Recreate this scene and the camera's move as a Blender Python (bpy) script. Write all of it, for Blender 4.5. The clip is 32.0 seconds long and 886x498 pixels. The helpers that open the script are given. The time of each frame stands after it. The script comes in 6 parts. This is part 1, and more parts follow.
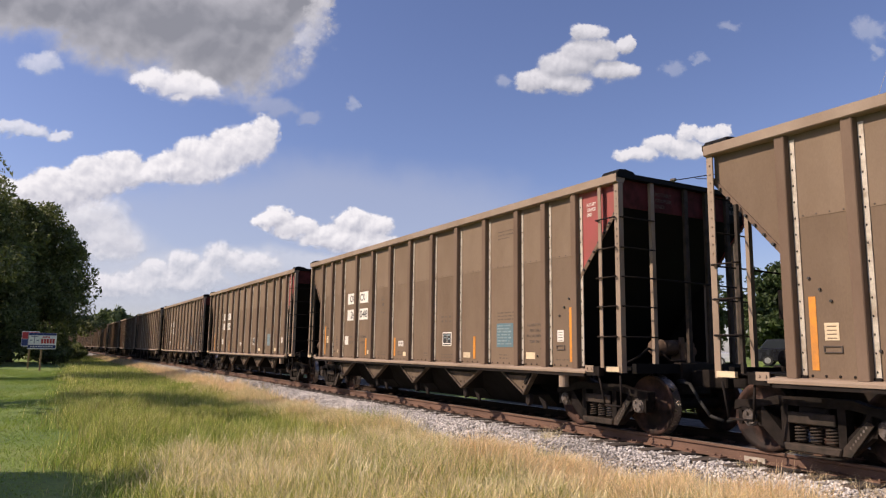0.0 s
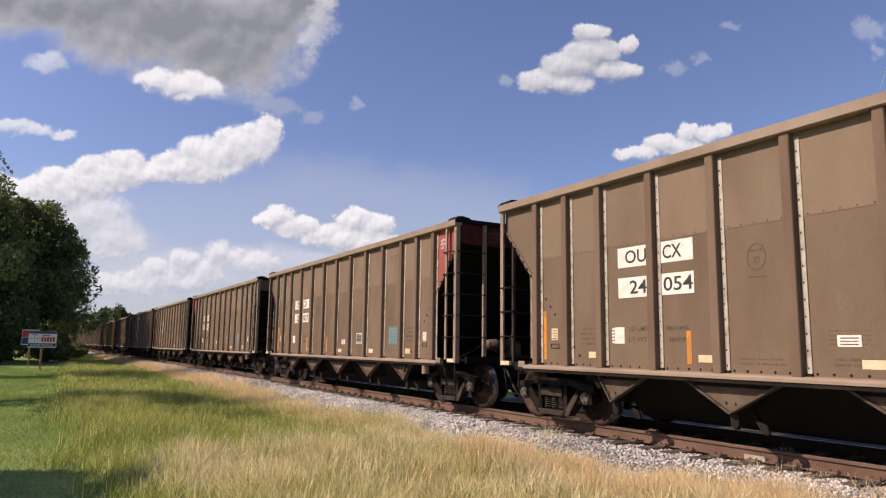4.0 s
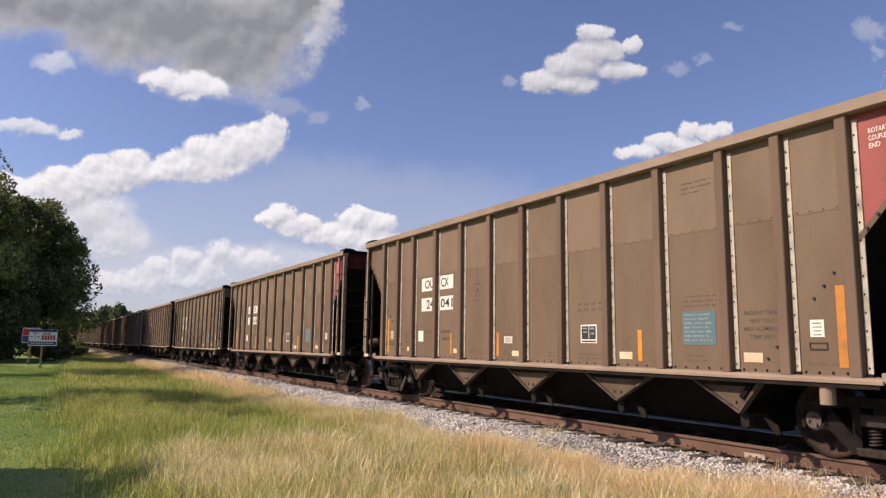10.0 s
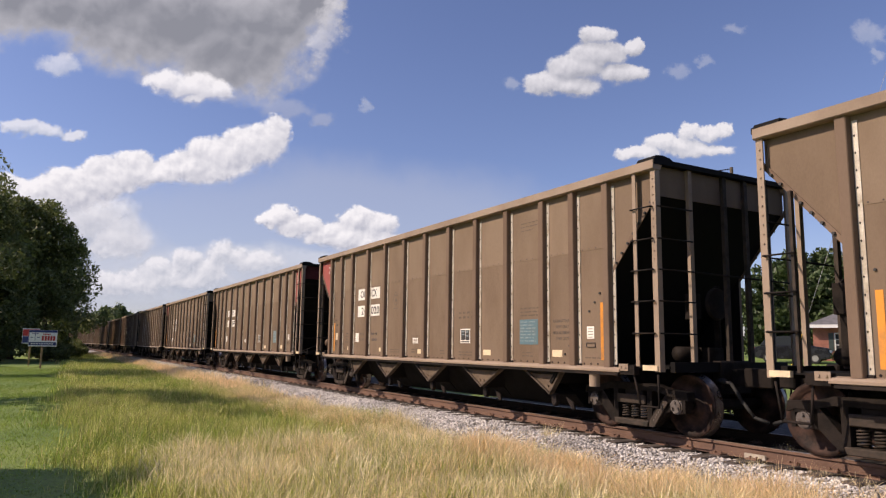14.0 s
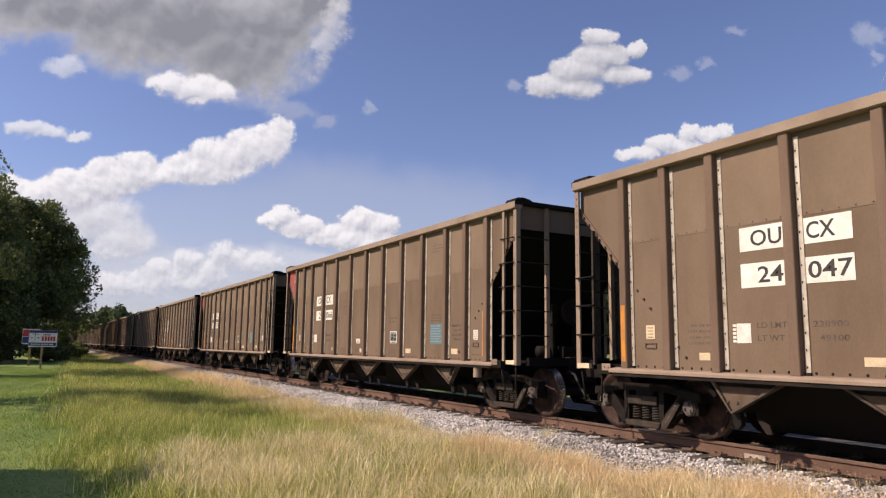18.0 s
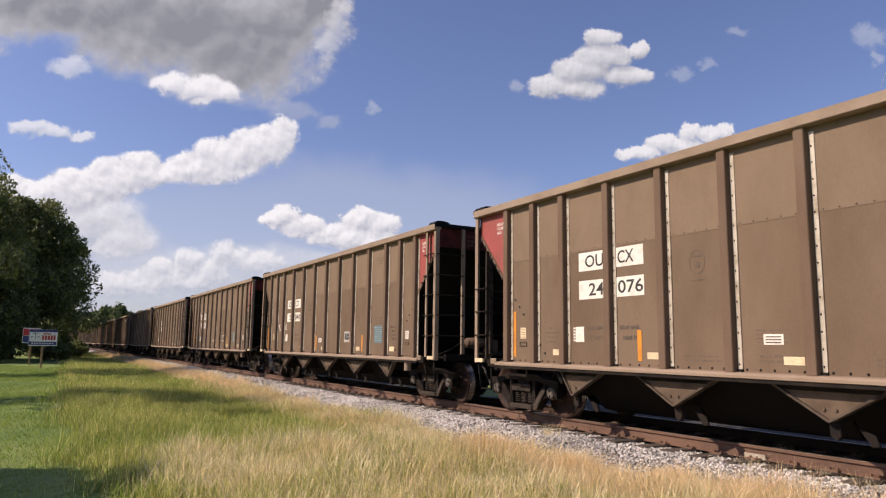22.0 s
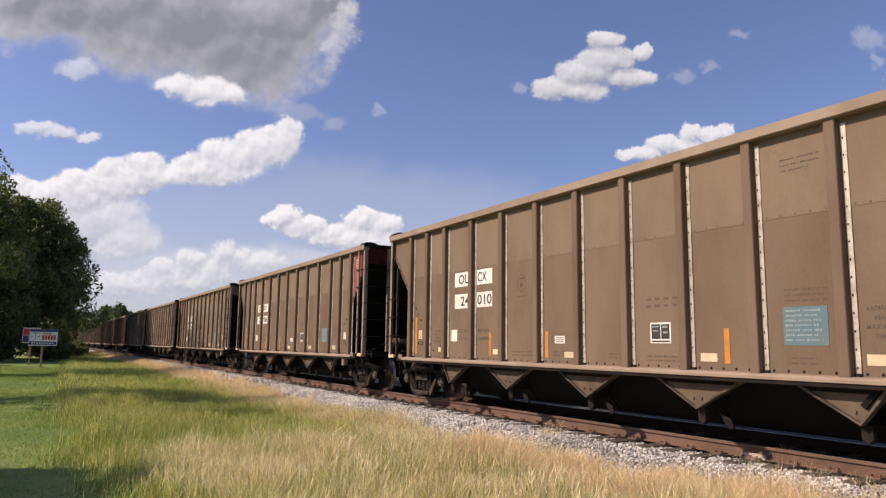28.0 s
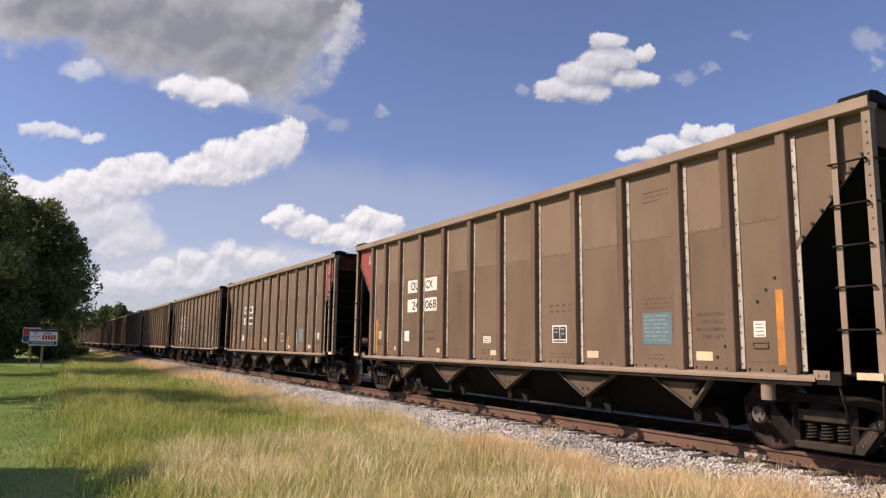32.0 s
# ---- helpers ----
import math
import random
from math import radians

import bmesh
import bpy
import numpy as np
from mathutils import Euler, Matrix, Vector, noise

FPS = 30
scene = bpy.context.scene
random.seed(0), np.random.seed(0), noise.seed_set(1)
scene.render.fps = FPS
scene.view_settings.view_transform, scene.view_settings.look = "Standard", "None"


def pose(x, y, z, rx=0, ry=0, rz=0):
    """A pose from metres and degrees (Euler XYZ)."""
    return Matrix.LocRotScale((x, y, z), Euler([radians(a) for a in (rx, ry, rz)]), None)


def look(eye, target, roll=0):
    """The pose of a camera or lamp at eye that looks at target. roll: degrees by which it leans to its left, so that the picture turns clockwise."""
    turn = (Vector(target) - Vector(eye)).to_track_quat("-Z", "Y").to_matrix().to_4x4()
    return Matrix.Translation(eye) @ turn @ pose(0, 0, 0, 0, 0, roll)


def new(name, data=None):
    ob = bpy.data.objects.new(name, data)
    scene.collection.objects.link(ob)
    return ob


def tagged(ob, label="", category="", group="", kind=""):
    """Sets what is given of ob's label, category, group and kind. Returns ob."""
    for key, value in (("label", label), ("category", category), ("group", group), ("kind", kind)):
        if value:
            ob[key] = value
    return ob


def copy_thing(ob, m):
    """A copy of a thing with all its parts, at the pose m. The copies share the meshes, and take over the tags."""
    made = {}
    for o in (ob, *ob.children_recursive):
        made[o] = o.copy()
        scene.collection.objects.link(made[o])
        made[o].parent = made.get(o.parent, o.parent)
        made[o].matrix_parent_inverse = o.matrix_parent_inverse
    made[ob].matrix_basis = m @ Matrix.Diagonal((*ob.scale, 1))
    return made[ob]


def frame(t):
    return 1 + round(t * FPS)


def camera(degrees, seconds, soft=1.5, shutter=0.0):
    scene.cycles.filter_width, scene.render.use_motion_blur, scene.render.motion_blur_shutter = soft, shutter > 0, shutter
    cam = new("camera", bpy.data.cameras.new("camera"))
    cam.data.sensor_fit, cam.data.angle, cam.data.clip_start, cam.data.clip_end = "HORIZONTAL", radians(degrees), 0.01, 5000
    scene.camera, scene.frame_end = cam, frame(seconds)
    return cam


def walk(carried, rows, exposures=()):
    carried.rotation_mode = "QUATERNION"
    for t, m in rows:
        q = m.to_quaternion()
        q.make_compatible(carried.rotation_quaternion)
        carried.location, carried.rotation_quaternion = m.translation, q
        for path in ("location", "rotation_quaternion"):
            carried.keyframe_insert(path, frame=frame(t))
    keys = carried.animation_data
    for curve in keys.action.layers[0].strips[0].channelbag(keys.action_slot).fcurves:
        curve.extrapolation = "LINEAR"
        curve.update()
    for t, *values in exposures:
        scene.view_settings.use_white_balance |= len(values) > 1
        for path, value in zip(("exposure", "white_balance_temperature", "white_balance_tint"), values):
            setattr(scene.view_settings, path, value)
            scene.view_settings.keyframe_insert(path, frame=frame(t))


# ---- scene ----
# The track runs along x; the train rolls towards +x. Rail top is z = 0, track centre y = 0.
EYE = (0.0, -9.296, 1.280)
PITCH, YAW, ROLL, LENS_DEG = 8.185, 29.622, 0.773, 64.76


def aim(lift, swing):
    """Camera pose with a small tilt and swing, in hundredths of a degree."""
    p, w = radians(PITCH + lift / 100), radians(YAW - swing / 100)
    way = Vector((-math.cos(w) * math.cos(p), math.sin(w) * math.cos(p), math.sin(p)))
    return look(EYE, Vector(EYE) + way * 10, ROLL)


cam = camera(LENS_DEG, 32.0, soft=1.25)
walk(cam, [(t, aim(a, b)) for t, a, b in (
    (0, 0, 0), (1.5, 0, 0), (3, -8, 0), (5.5, -17, 1), (6.5, -17, 1), (7.5, -11, 1), (8.5, -17, 1), (10, -28, 2), (12, -28, 2),
    (13.3, -29, 2), (14.5, -17, 3), (16.5, -11, 3), (17.5, -17, 3), (19, -24, 3), (20, -30, 3), (21.5, -30, 4), (22.7, -23, 4),
    (23.7, -31, 4), (25.5, -30, 4), (27.5, -28, 4), (29, -31, 5), (30.5, -30, 5), (32, -30, 5))],
    exposures=[(0, 0.17, 6750, 19), (32, 0.17, 6750, 19)])

# ---- light ----
SUN_AZ, SUN_EL = 202.0, 39.0
sun_way = Vector((math.sin(radians(SUN_AZ)) * math.cos(radians(SUN_EL)), math.cos(radians(SUN_AZ)) * math.cos(radians(SUN_EL)), math.sin(radians(SUN_EL))))
world = bpy.data.worlds.new("sky")
scene.world = world
world.use_nodes = True
wn = world.node_tree
sky = wn.nodes.new("ShaderNodeTexSky")
sky.sky_type, sky.sun_disc = "NISHITA", False
sky.sun_elevation, sky.sun_rotation = radians(SUN_EL), radians(SUN_AZ)
sky.altitude, sky.air_density, sky.dust_density, sky.ozone_density = 50, 1.0, 0.7, 3.0
wn.nodes["Background"].inputs[1].default_value = 0.1
tint = wn.nodes.new("ShaderNodeMix")
tint.data_type, tint.blend_type = "RGBA", "MULTIPLY"
tint.inputs[0].default_value = 1.0
tint.inputs[7].default_value = (1.05, 1.0, 1.16, 1)
wn.links.new(sky.outputs[0], tint.inputs[6])
wn.links.new(tint.outputs[2], wn.nodes["Background"].inputs[0])
lamp = bpy.data.lights.new("sun", "SUN")
lamp.energy, lamp.angle, lamp.color = 5.0, radians(0.53), (1.0, 0.88, 0.72)
sun = new("sun", lamp)
sun.matrix_world = look(sun_way * 100, (0, 0, 0))


# ---- material helpers ----
def nodes_of(name):
    m = bpy.data.materials.new(name)
    m.use_nodes = True
    return m, m.node_tree, m.node_tree.nodes["Principled BSDF"]


def node(nt, kind, **values):
    n = nt.nodes.new(kind)
    for key, v in values.items():
        if key in n.inputs:
            n.inputs[key].default_value = v
    return n


def math_node(nt, op, a, b=None, c=None, clamp=False):
    n = nt.nodes.new("ShaderNodeMath")
    n.operation, n.use_clamp = op, clamp
    for i, v in enumerate((a, b, c)):
        if v is None:
            continue
        if isinstance(v, (int, float)):
            n.inputs[i].default_value = v
        else:
            nt.links.new(v, n.inputs[i])
    return n.outputs[0]


def mix_col(nt, fac, a, b, blend="MIX"):
    n = nt.nodes.new("ShaderNodeMix")
    n.data_type, n.blend_type = "RGBA", blend
    for slot, v in ((0, fac), (6, a), (7, b)):
        if isinstance(v, (int, float)):
            n.inputs[slot].default_value = v
        elif isinstance(v, tuple):
            n.inputs[slot].default_value = (*v, 1) if len(v) == 3 else v
        else:
            nt.links.new(v, n.inputs[slot])
    return n.outputs[2]


def ramp(nt, fac, lo, hi):
    n = nt.nodes.new("ShaderNodeMapRange")
    n.inputs[1].default_value, n.inputs[2].default_value = lo, hi
    nt.links.new(fac, n.inputs[0])
    return n.outputs[0]


def noise_fac(nt, vec, scale, detail=4.0, rough=0.55):
    n = node(nt, "ShaderNodeTexNoise", Scale=scale, Detail=detail, Roughness=rough)
    nt.links.new(vec, n.inputs["Vector"])
    return n.outputs["Fac"]


def surface(name, base, worn, scale=1.5, rough=0.6, metal=0.0, bump=0.15, grain=60.0, spread=0.12, stretch=(1, 1, 1), lo=0.42, hi=0.68, per="object", spec=0.5, fleck=0.5):
    """A painted, rusty or mineral surface: two colours mixed by large stains, fine grain on top, small relief, each piece slightly its own."""
    m, nt, bsdf = nodes_of(name)
    tex = nt.nodes.new("ShaderNodeTexCoord")
    mp = nt.nodes.new("ShaderNodeMapping")
    mp.inputs["Scale"].default_value = stretch
    add = nt.nodes.new("ShaderNodeVectorMath")
    nt.links.new(tex.outputs["Object"], add.inputs[0])
    info = nt.nodes.new("ShaderNodeObjectInfo")
    big = nt.nodes.new("ShaderNodeVectorMath")
    big.operation = "SCALE"
    big.inputs[0].default_value = (37.0, 11.0, 23.0)
    nt.links.new(info.outputs["Random"], big.inputs["Scale"])
    nt.links.new(big.outputs[0], add.inputs[1])
    nt.links.new(add.outputs[0], mp.inputs[0])
    v = mp.outputs[0]
    stain = ramp(nt, noise_fac(nt, v, scale, 6.0, 0.6), lo, hi)
    fine = noise_fac(nt, v, grain, 3.0, 0.6)
    col = mix_col(nt, stain, base, worn)
    if per == "island":
        geo = nt.nodes.new("ShaderNodeNewGeometry")
        rnd = geo.outputs["Random Per Island"]
    else:
        rnd = info.outputs["Random"]
    shade = math_node(nt, "MULTIPLY_ADD", rnd, 2 * spread, 1 - spread)
    shade = math_node(nt, "MULTIPLY", shade, math_node(nt, "MULTIPLY_ADD", fine, fleck, 1 - fleck / 2))
    mul = nt.nodes.new("ShaderNodeVectorMath")
    mul.operation = "SCALE"
    nt.links.new(col, mul.inputs[0])
    nt.links.new(shade, mul.inputs["Scale"])
    nt.links.new(mul.outputs[0], bsdf.inputs["Base Color"])
    nt.links.new(math_node(nt, "MULTIPLY_ADD", stain, 0.2, rough - 0.05, clamp=True), bsdf.inputs["Roughness"])
    bsdf.inputs["Metallic"].default_value = metal
    bsdf.inputs["Specular IOR Level"].default_value = spec
    if bump:
        b = node(nt, "ShaderNodeBump", Strength=bump, Distance=0.01)
        nt.links.new(fine, b.inputs["Height"])
        nt.links.new(b.outputs[0], bsdf.inputs["Normal"])
    return m


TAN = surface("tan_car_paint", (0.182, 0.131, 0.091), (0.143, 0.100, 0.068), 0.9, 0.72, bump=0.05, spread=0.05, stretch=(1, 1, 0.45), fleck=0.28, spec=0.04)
RIB = surface("tan_rib_paint", (0.176, 0.123, 0.088), (0.140, 0.094, 0.066), 1.4, 0.65, bump=0.08, spread=0.06, stretch=(1, 1, 0.3), fleck=0.28, spec=0.04)
STRIP = surface("bright_rivet_strip", (0.5, 0.445, 0.36), (0.27, 0.215, 0.155), 4.5, 0.5, metal=0.15, bump=0.1, spread=0.1)
CHORD = surface("tan_chord_paint", (0.294, 0.221, 0.160), (0.226, 0.164, 0.116), 1.2, 0.6, bump=0.06, spread=0.04, fleck=0.28, spec=0.2)
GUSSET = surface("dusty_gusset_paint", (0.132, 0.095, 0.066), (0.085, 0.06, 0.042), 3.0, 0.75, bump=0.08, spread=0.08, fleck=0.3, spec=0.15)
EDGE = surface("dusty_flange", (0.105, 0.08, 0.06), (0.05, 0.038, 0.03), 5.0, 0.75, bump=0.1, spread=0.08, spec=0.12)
# upper panels: a lighter tone of the tan car paint
UPPER = surface("lighter_upper_car_paint", (0.212, 0.155, 0.108), (0.171, 0.122, 0.084), 0.9, 0.72, bump=0.05, spread=0.05, stretch=(1, 1, 0.45), fleck=0.28, spec=0.04)
# the red paint darkened for soot and for the end bay's deep shade
REDSHADE = surface("shaded_sooty_red_paint", (0.1, 0.022, 0.02), (0.035, 0.012, 0.01), 2.5, 0.75, bump=0.05, spread=0.08, spec=0.1)
CHALK = surface("faded_grey_lettering", (0.075, 0.072, 0.068), (0.045, 0.043, 0.04), 14.0, 0.8, bump=0.0, spec=0.1)
# dark copy of the rail rust: the train's shadow put into the colour
SHADERAIL = surface("shaded_rail", (0.035, 0.024, 0.018), (0.055, 0.034, 0.024), 3.0, 0.85, bump=0.3, spec=0.1)
RED = surface("faded_red_paint", (0.30, 0.055, 0.045), (0.24, 0.06, 0.045), 2.0, 0.6, bump=0.05, spread=0.06)
# grime on rods and gear; so dark because under-car shade is painted in
GRIMESHADE = surface("black_grime_and_shade", (0.012, 0.01, 0.009), (0.03, 0.022, 0.018), 3.0, 0.8, bump=0.3, spread=0.15, spec=0.12)
# soot plus the deep shade of recesses and underside, both in one near-black
SLOPE = surface("sooty_shaded_sheet", (0.006, 0.0055, 0.005), (0.011, 0.0095, 0.0085), 1.5, 0.75, bump=0.1, spread=0.1, spec=0.12)
# dusty steel, paler than the castings: sun on the low parts is painted in
LITDUSTY = surface("dusty_lit_steel", (0.055, 0.041, 0.032), (0.026, 0.024, 0.019), 6.0, 0.75, bump=0.3, spread=0.12, spec=0.12)
# castings painted near black for the shade of the overhanging body
CAST = surface("shaded_cast_steel", (0.017, 0.0125, 0.01), (0.007, 0.006, 0.005), 5.0, 0.75, bump=0.4, spread=0.12, spec=0.12)
WHEEL = surface("rusty_wheel", (0.018, 0.013, 0.011), (0.1, 0.056, 0.042), 3.2, 0.65, metal=0.2, bump=0.25, spread=0.15, spec=0.12)
CAP = surface("grey_bearing_cap", (0.13, 0.112, 0.1), (0.06, 0.042, 0.03), 9.0, 0.55, metal=0.2, bump=0.2, spread=0.15, spec=0.2)
TREAD = surface("polished_tread", (0.26, 0.24, 0.22), (0.13, 0.11, 0.1), 8.0, 0.3, metal=0.9, bump=0.02)
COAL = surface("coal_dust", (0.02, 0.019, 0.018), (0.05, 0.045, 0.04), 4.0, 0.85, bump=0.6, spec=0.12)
TANK = surface("brown_reservoir", (0.13, 0.085, 0.058), (0.055, 0.038, 0.028), 4.0, 0.6, bump=0.15, spec=0.2)
ORANGE = surface("orange_reflector", (0.62, 0.235, 0.022), (0.36, 0.15, 0.035), 3.0, 0.45, bump=0.0)
WHITE = surface("white_vinyl", (0.77, 0.72, 0.64), (0.62, 0.57, 0.49), 7.0, 0.5, bump=0.0, spread=0.05)
CREAM = surface("cream_plate", (0.66, 0.52, 0.33), (0.52, 0.4, 0.26), 7.0, 0.55, bump=0.0)
BLACK = surface("black_lettering", (0.02, 0.018, 0.016), (0.035, 0.03, 0.027), 9.0, 0.6, bump=0.0)
FAINT = surface("faded_stencil", (0.10, 0.076, 0.058), (0.145, 0.107, 0.078), 14.0, 0.7, bump=0.0, spec=0.15)
SEAMBOLT = surface("dull_seam_rivet", (0.085, 0.062, 0.046), (0.05, 0.038, 0.03), 9.0, 0.7, bump=0.0)
BLUE = surface("blue_stencil_box", (0.08, 0.155, 0.18), (0.125, 0.165, 0.165), 6.0, 0.6, bump=0.0)
PALE = surface("pale_stencil", (0.23, 0.29, 0.3), (0.15, 0.2, 0.21), 9.0, 0.6, bump=0.0)
RUST = surface("rusty_rail", (0.15, 0.08, 0.05), (0.095, 0.052, 0.034), 3.0, 0.75, bump=0.3, stretch=(0.4, 1, 1))
RAILTOP = surface("polished_rail_head", (0.30, 0.25, 0.21), (0.2, 0.14, 0.1), 5.0, 0.35, metal=0.7, bump=0.05)
TIE = surface("creosoted_tie", (0.05, 0.038, 0.03), (0.09, 0.068, 0.052), 4.0, 0.85, bump=0.5, stretch=(2, 0.5, 1))
# far bed darkened in its colour to carry the train's shadow
SHADEBED = surface("shaded_bed", (0.085, 0.076, 0.067), (0.04, 0.036, 0.032), 7.0, 0.95, bump=0.9, grain=30.0, spec=0.12)
# coal dust on the stones, and under-train shade mixed into the same tone
DARKSTONE = surface("coal_dusted_shaded_ballast", (0.09, 0.08, 0.072), (0.05, 0.044, 0.04), 0.8, 0.9, bump=0.3, spread=0.42, per="island", spec=0.12)
FARSTONE = surface("darker_far_ballast", (0.24, 0.22, 0.2), (0.13, 0.12, 0.11), 0.8, 0.9, bump=0.3, spread=0.42, per="island", spec=0.12)
STONE = surface("limestone_ballast", (0.5, 0.465, 0.43), (0.27, 0.25, 0.23), 0.8, 0.85, bump=0.3, spread=0.6, per="island")
BED = surface("ballast_bed", (0.26, 0.235, 0.215), (0.13, 0.115, 0.1), 9.0, 0.9, bump=0.9, grain=30.0)
POST = surface("raw_timber", (0.34, 0.23, 0.12), (0.25, 0.16, 0.08), 5.0, 0.75, bump=0.3, stretch=(3, 3, 0.4))
SIGNW = surface("sign_white", (0.78, 0.78, 0.8), (0.7, 0.7, 0.73), 3.0, 0.5, bump=0.0, spread=0.03)
SIGNB = surface("sign_blue", (0.02, 0.035, 0.16), (0.03, 0.05, 0.19), 3.0, 0.5, bump=0.0, spread=0.03)
SIGNR = surface("sign_red", (0.5, 0.03, 0.035), (0.4, 0.04, 0.04), 3.0, 0.5, bump=0.0, spread=0.03)
BARK = surface("tree_bark", (0.11, 0.08, 0.055), (0.06, 0.045, 0.033), 4.0, 0.9, bump=0.8, stretch=(2, 2, 0.5))
BRICK = surface("red_brick", (0.33, 0.13, 0.09), (0.24, 0.1, 0.07), 3.0, 0.85, bump=0.4, grain=30.0)
ROOF = surface("grey_shingle", (0.12, 0.115, 0.115), (0.08, 0.078, 0.08), 2.0, 0.9, bump=0.4, grain=20.0)
TRIMW = surface("white_trim", (0.8, 0.78, 0.74), (0.7, 0.68, 0.64), 2.0, 0.55, bump=0.05, spread=0.03)
SHUTTER = surface("dark_shutter", (0.03, 0.045, 0.04), (0.05, 0.06, 0.055), 3.0, 0.6, bump=0.1)
RUBBER = surface("black_rubber", (0.022, 0.021, 0.02), (0.04, 0.038, 0.035), 6.0, 0.7, bump=0.1, spec=0.2)
CARBLK = surface("black_car_paint", (0.012, 0.012, 0.014), (0.018, 0.018, 0.02), 2.0, 0.2, bump=0.0, spread=0.02)
CARBLU = surface("blue_car_paint", (0.10, 0.16, 0.28), (0.09, 0.15, 0.26), 2.0, 0.25, bump=0.0, spread=0.02)
CARWHT = surface("silver_car_paint", (0.55, 0.56, 0.58), (0.5, 0.51, 0.53), 2.0, 0.25, metal=0.3, bump=0.0, spread=0.02)
WIRE = surface("galvanised_wire", (0.45, 0.43, 0.4), (0.35, 0.33, 0.3), 5.0, 0.4, metal=0.6, bump=0.0)
YELLOW = surface("yellow_guy_guard", (0.8, 0.52, 0.02), (0.7, 0.45, 0.03), 4.0, 0.5, bump=0.0)


def glass_mat():
    m, nt, b = nodes_of("dark_glass")
    b.inputs["Base Color"].default_value = (0.03, 0.035, 0.04, 1)
    b.inputs["Roughness"].default_value = 0.06
    return m


GLASS = glass_mat()


def plant(name, a, b, c, patch=0.3, rough=0.7, spread=0.25, through_light=0.35):
    """Grass or leaves: patches of two colours in the ground plan, a third mixed in blade by blade; thin, so that some light comes through."""
    m, nt, bsdf = nodes_of(name)
    geo = nt.nodes.new("ShaderNodeNewGeometry")
    big = ramp(nt, noise_fac(nt, geo.outputs["Position"], patch, 4.0, 0.6), 0.4, 0.6)
    col = mix_col(nt, big, a, b)
    rnd = geo.outputs["Random Per Island"]
    col = mix_col(nt, ramp(nt, rnd, 0.55, 0.95), col, c)
    mul = nt.nodes.new("ShaderNodeVectorMath")
    mul.operation = "SCALE"
    nt.links.new(col, mul.inputs[0])
    twist = math_node(nt, "FRACT", math_node(nt, "MULTIPLY", rnd, 17.31))
    nt.links.new(math_node(nt, "MULTIPLY_ADD", twist, 2 * spread, 1 - spread), mul.inputs["Scale"])
    nt.links.new(mul.outputs[0], bsdf.inputs["Base Color"])
    bsdf.inputs["Roughness"].default_value = rough
    tr = nt.nodes.new("ShaderNodeBsdfTranslucent")
    nt.links.new(mul.outputs[0], tr.inputs[0])
    mx = nt.nodes.new("ShaderNodeMixShader")
    mx.inputs[0].default_value = through_light
    nt.links.new(bsdf.outputs[0], mx.inputs[1])
    nt.links.new(tr.outputs[0], mx.inputs[2])
    nt.links.new(mx.outputs[0], nt.nodes["Material Output"].inputs[0])
    return m


TALL = plant("tall_meadow_grass", (0.22, 0.3, 0.045), (0.38, 0.4, 0.095), (0.67, 0.59, 0.25), 0.35, spread=0.5)
DRY = plant("dry_verge_grass", (0.78, 0.63, 0.37), (0.85, 0.74, 0.48), (0.5, 0.46, 0.18), 0.6, spread=0.4)
FAWN = plant("fawn_verge_grass", (0.8, 0.58, 0.35), (0.85, 0.68, 0.43), (0.58, 0.48, 0.22), 0.6, spread=0.35)
LAWN = plant("mown_lawn_grass", (0.16, 0.26, 0.036), (0.22, 0.31, 0.05), (0.3, 0.36, 0.085), 0.5)
LEAF = plant("broad_leaves", (0.095, 0.12, 0.032), (0.125, 0.15, 0.04), (0.19, 0.2, 0.066), 0.4, 0.55, 0.35, 0.25)
HAZELEAF = plant("distant_hazy_leaves", (0.1, 0.135, 0.05), (0.125, 0.155, 0.06), (0.15, 0.18, 0.075), 0.1, 0.7, 0.25, 0.25)
FARLEAF = plant("far_leaves", (0.045, 0.075, 0.022), (0.06, 0.09, 0.026), (0.08, 0.11, 0.033), 0.15, 0.6, 0.3, 0.25)


def soil_mat():
    m, nt, bsdf = nodes_of("grassy_ground")
    geo = nt.nodes.new("ShaderNodeNewGeometry")
    v = geo.outputs["Position"]
    col = mix_col(nt, ramp(nt, noise_fac(nt, v, 0.3, 5.0), 0.42, 0.6), (0.12, 0.2, 0.03), (0.2, 0.26, 0.05))
    col = mix_col(nt, ramp(nt, noise_fac(nt, v, 14.0, 3.0), 0.45, 0.75), col, (0.1, 0.12, 0.03))
    nt.links.new(col, bsdf.inputs["Base Color"])
    bsdf.inputs["Roughness"].default_value = 0.9
    b = node(nt, "ShaderNodeBump", Strength=0.8, Distance=0.05)
    nt.links.new(noise_fac(nt, v, 25.0, 4.0), b.inputs["Height"])
    nt.links.new(b.outputs[0], bsdf.inputs["Normal"])
    return m


SOIL = soil_mat()


# ---- mesh helpers ----
def box(bm, x0, x1, y0, y1, z0, z1):
    m = Matrix.LocRotScale(((x0 + x1) / 2, (y0 + y1) / 2, (z0 + z1) / 2), None, (abs(x1 - x0), abs(y1 - y0), abs(z1 - z0)))
    bmesh.ops.create_cube(bm, size=1, matrix=m)
    return bm


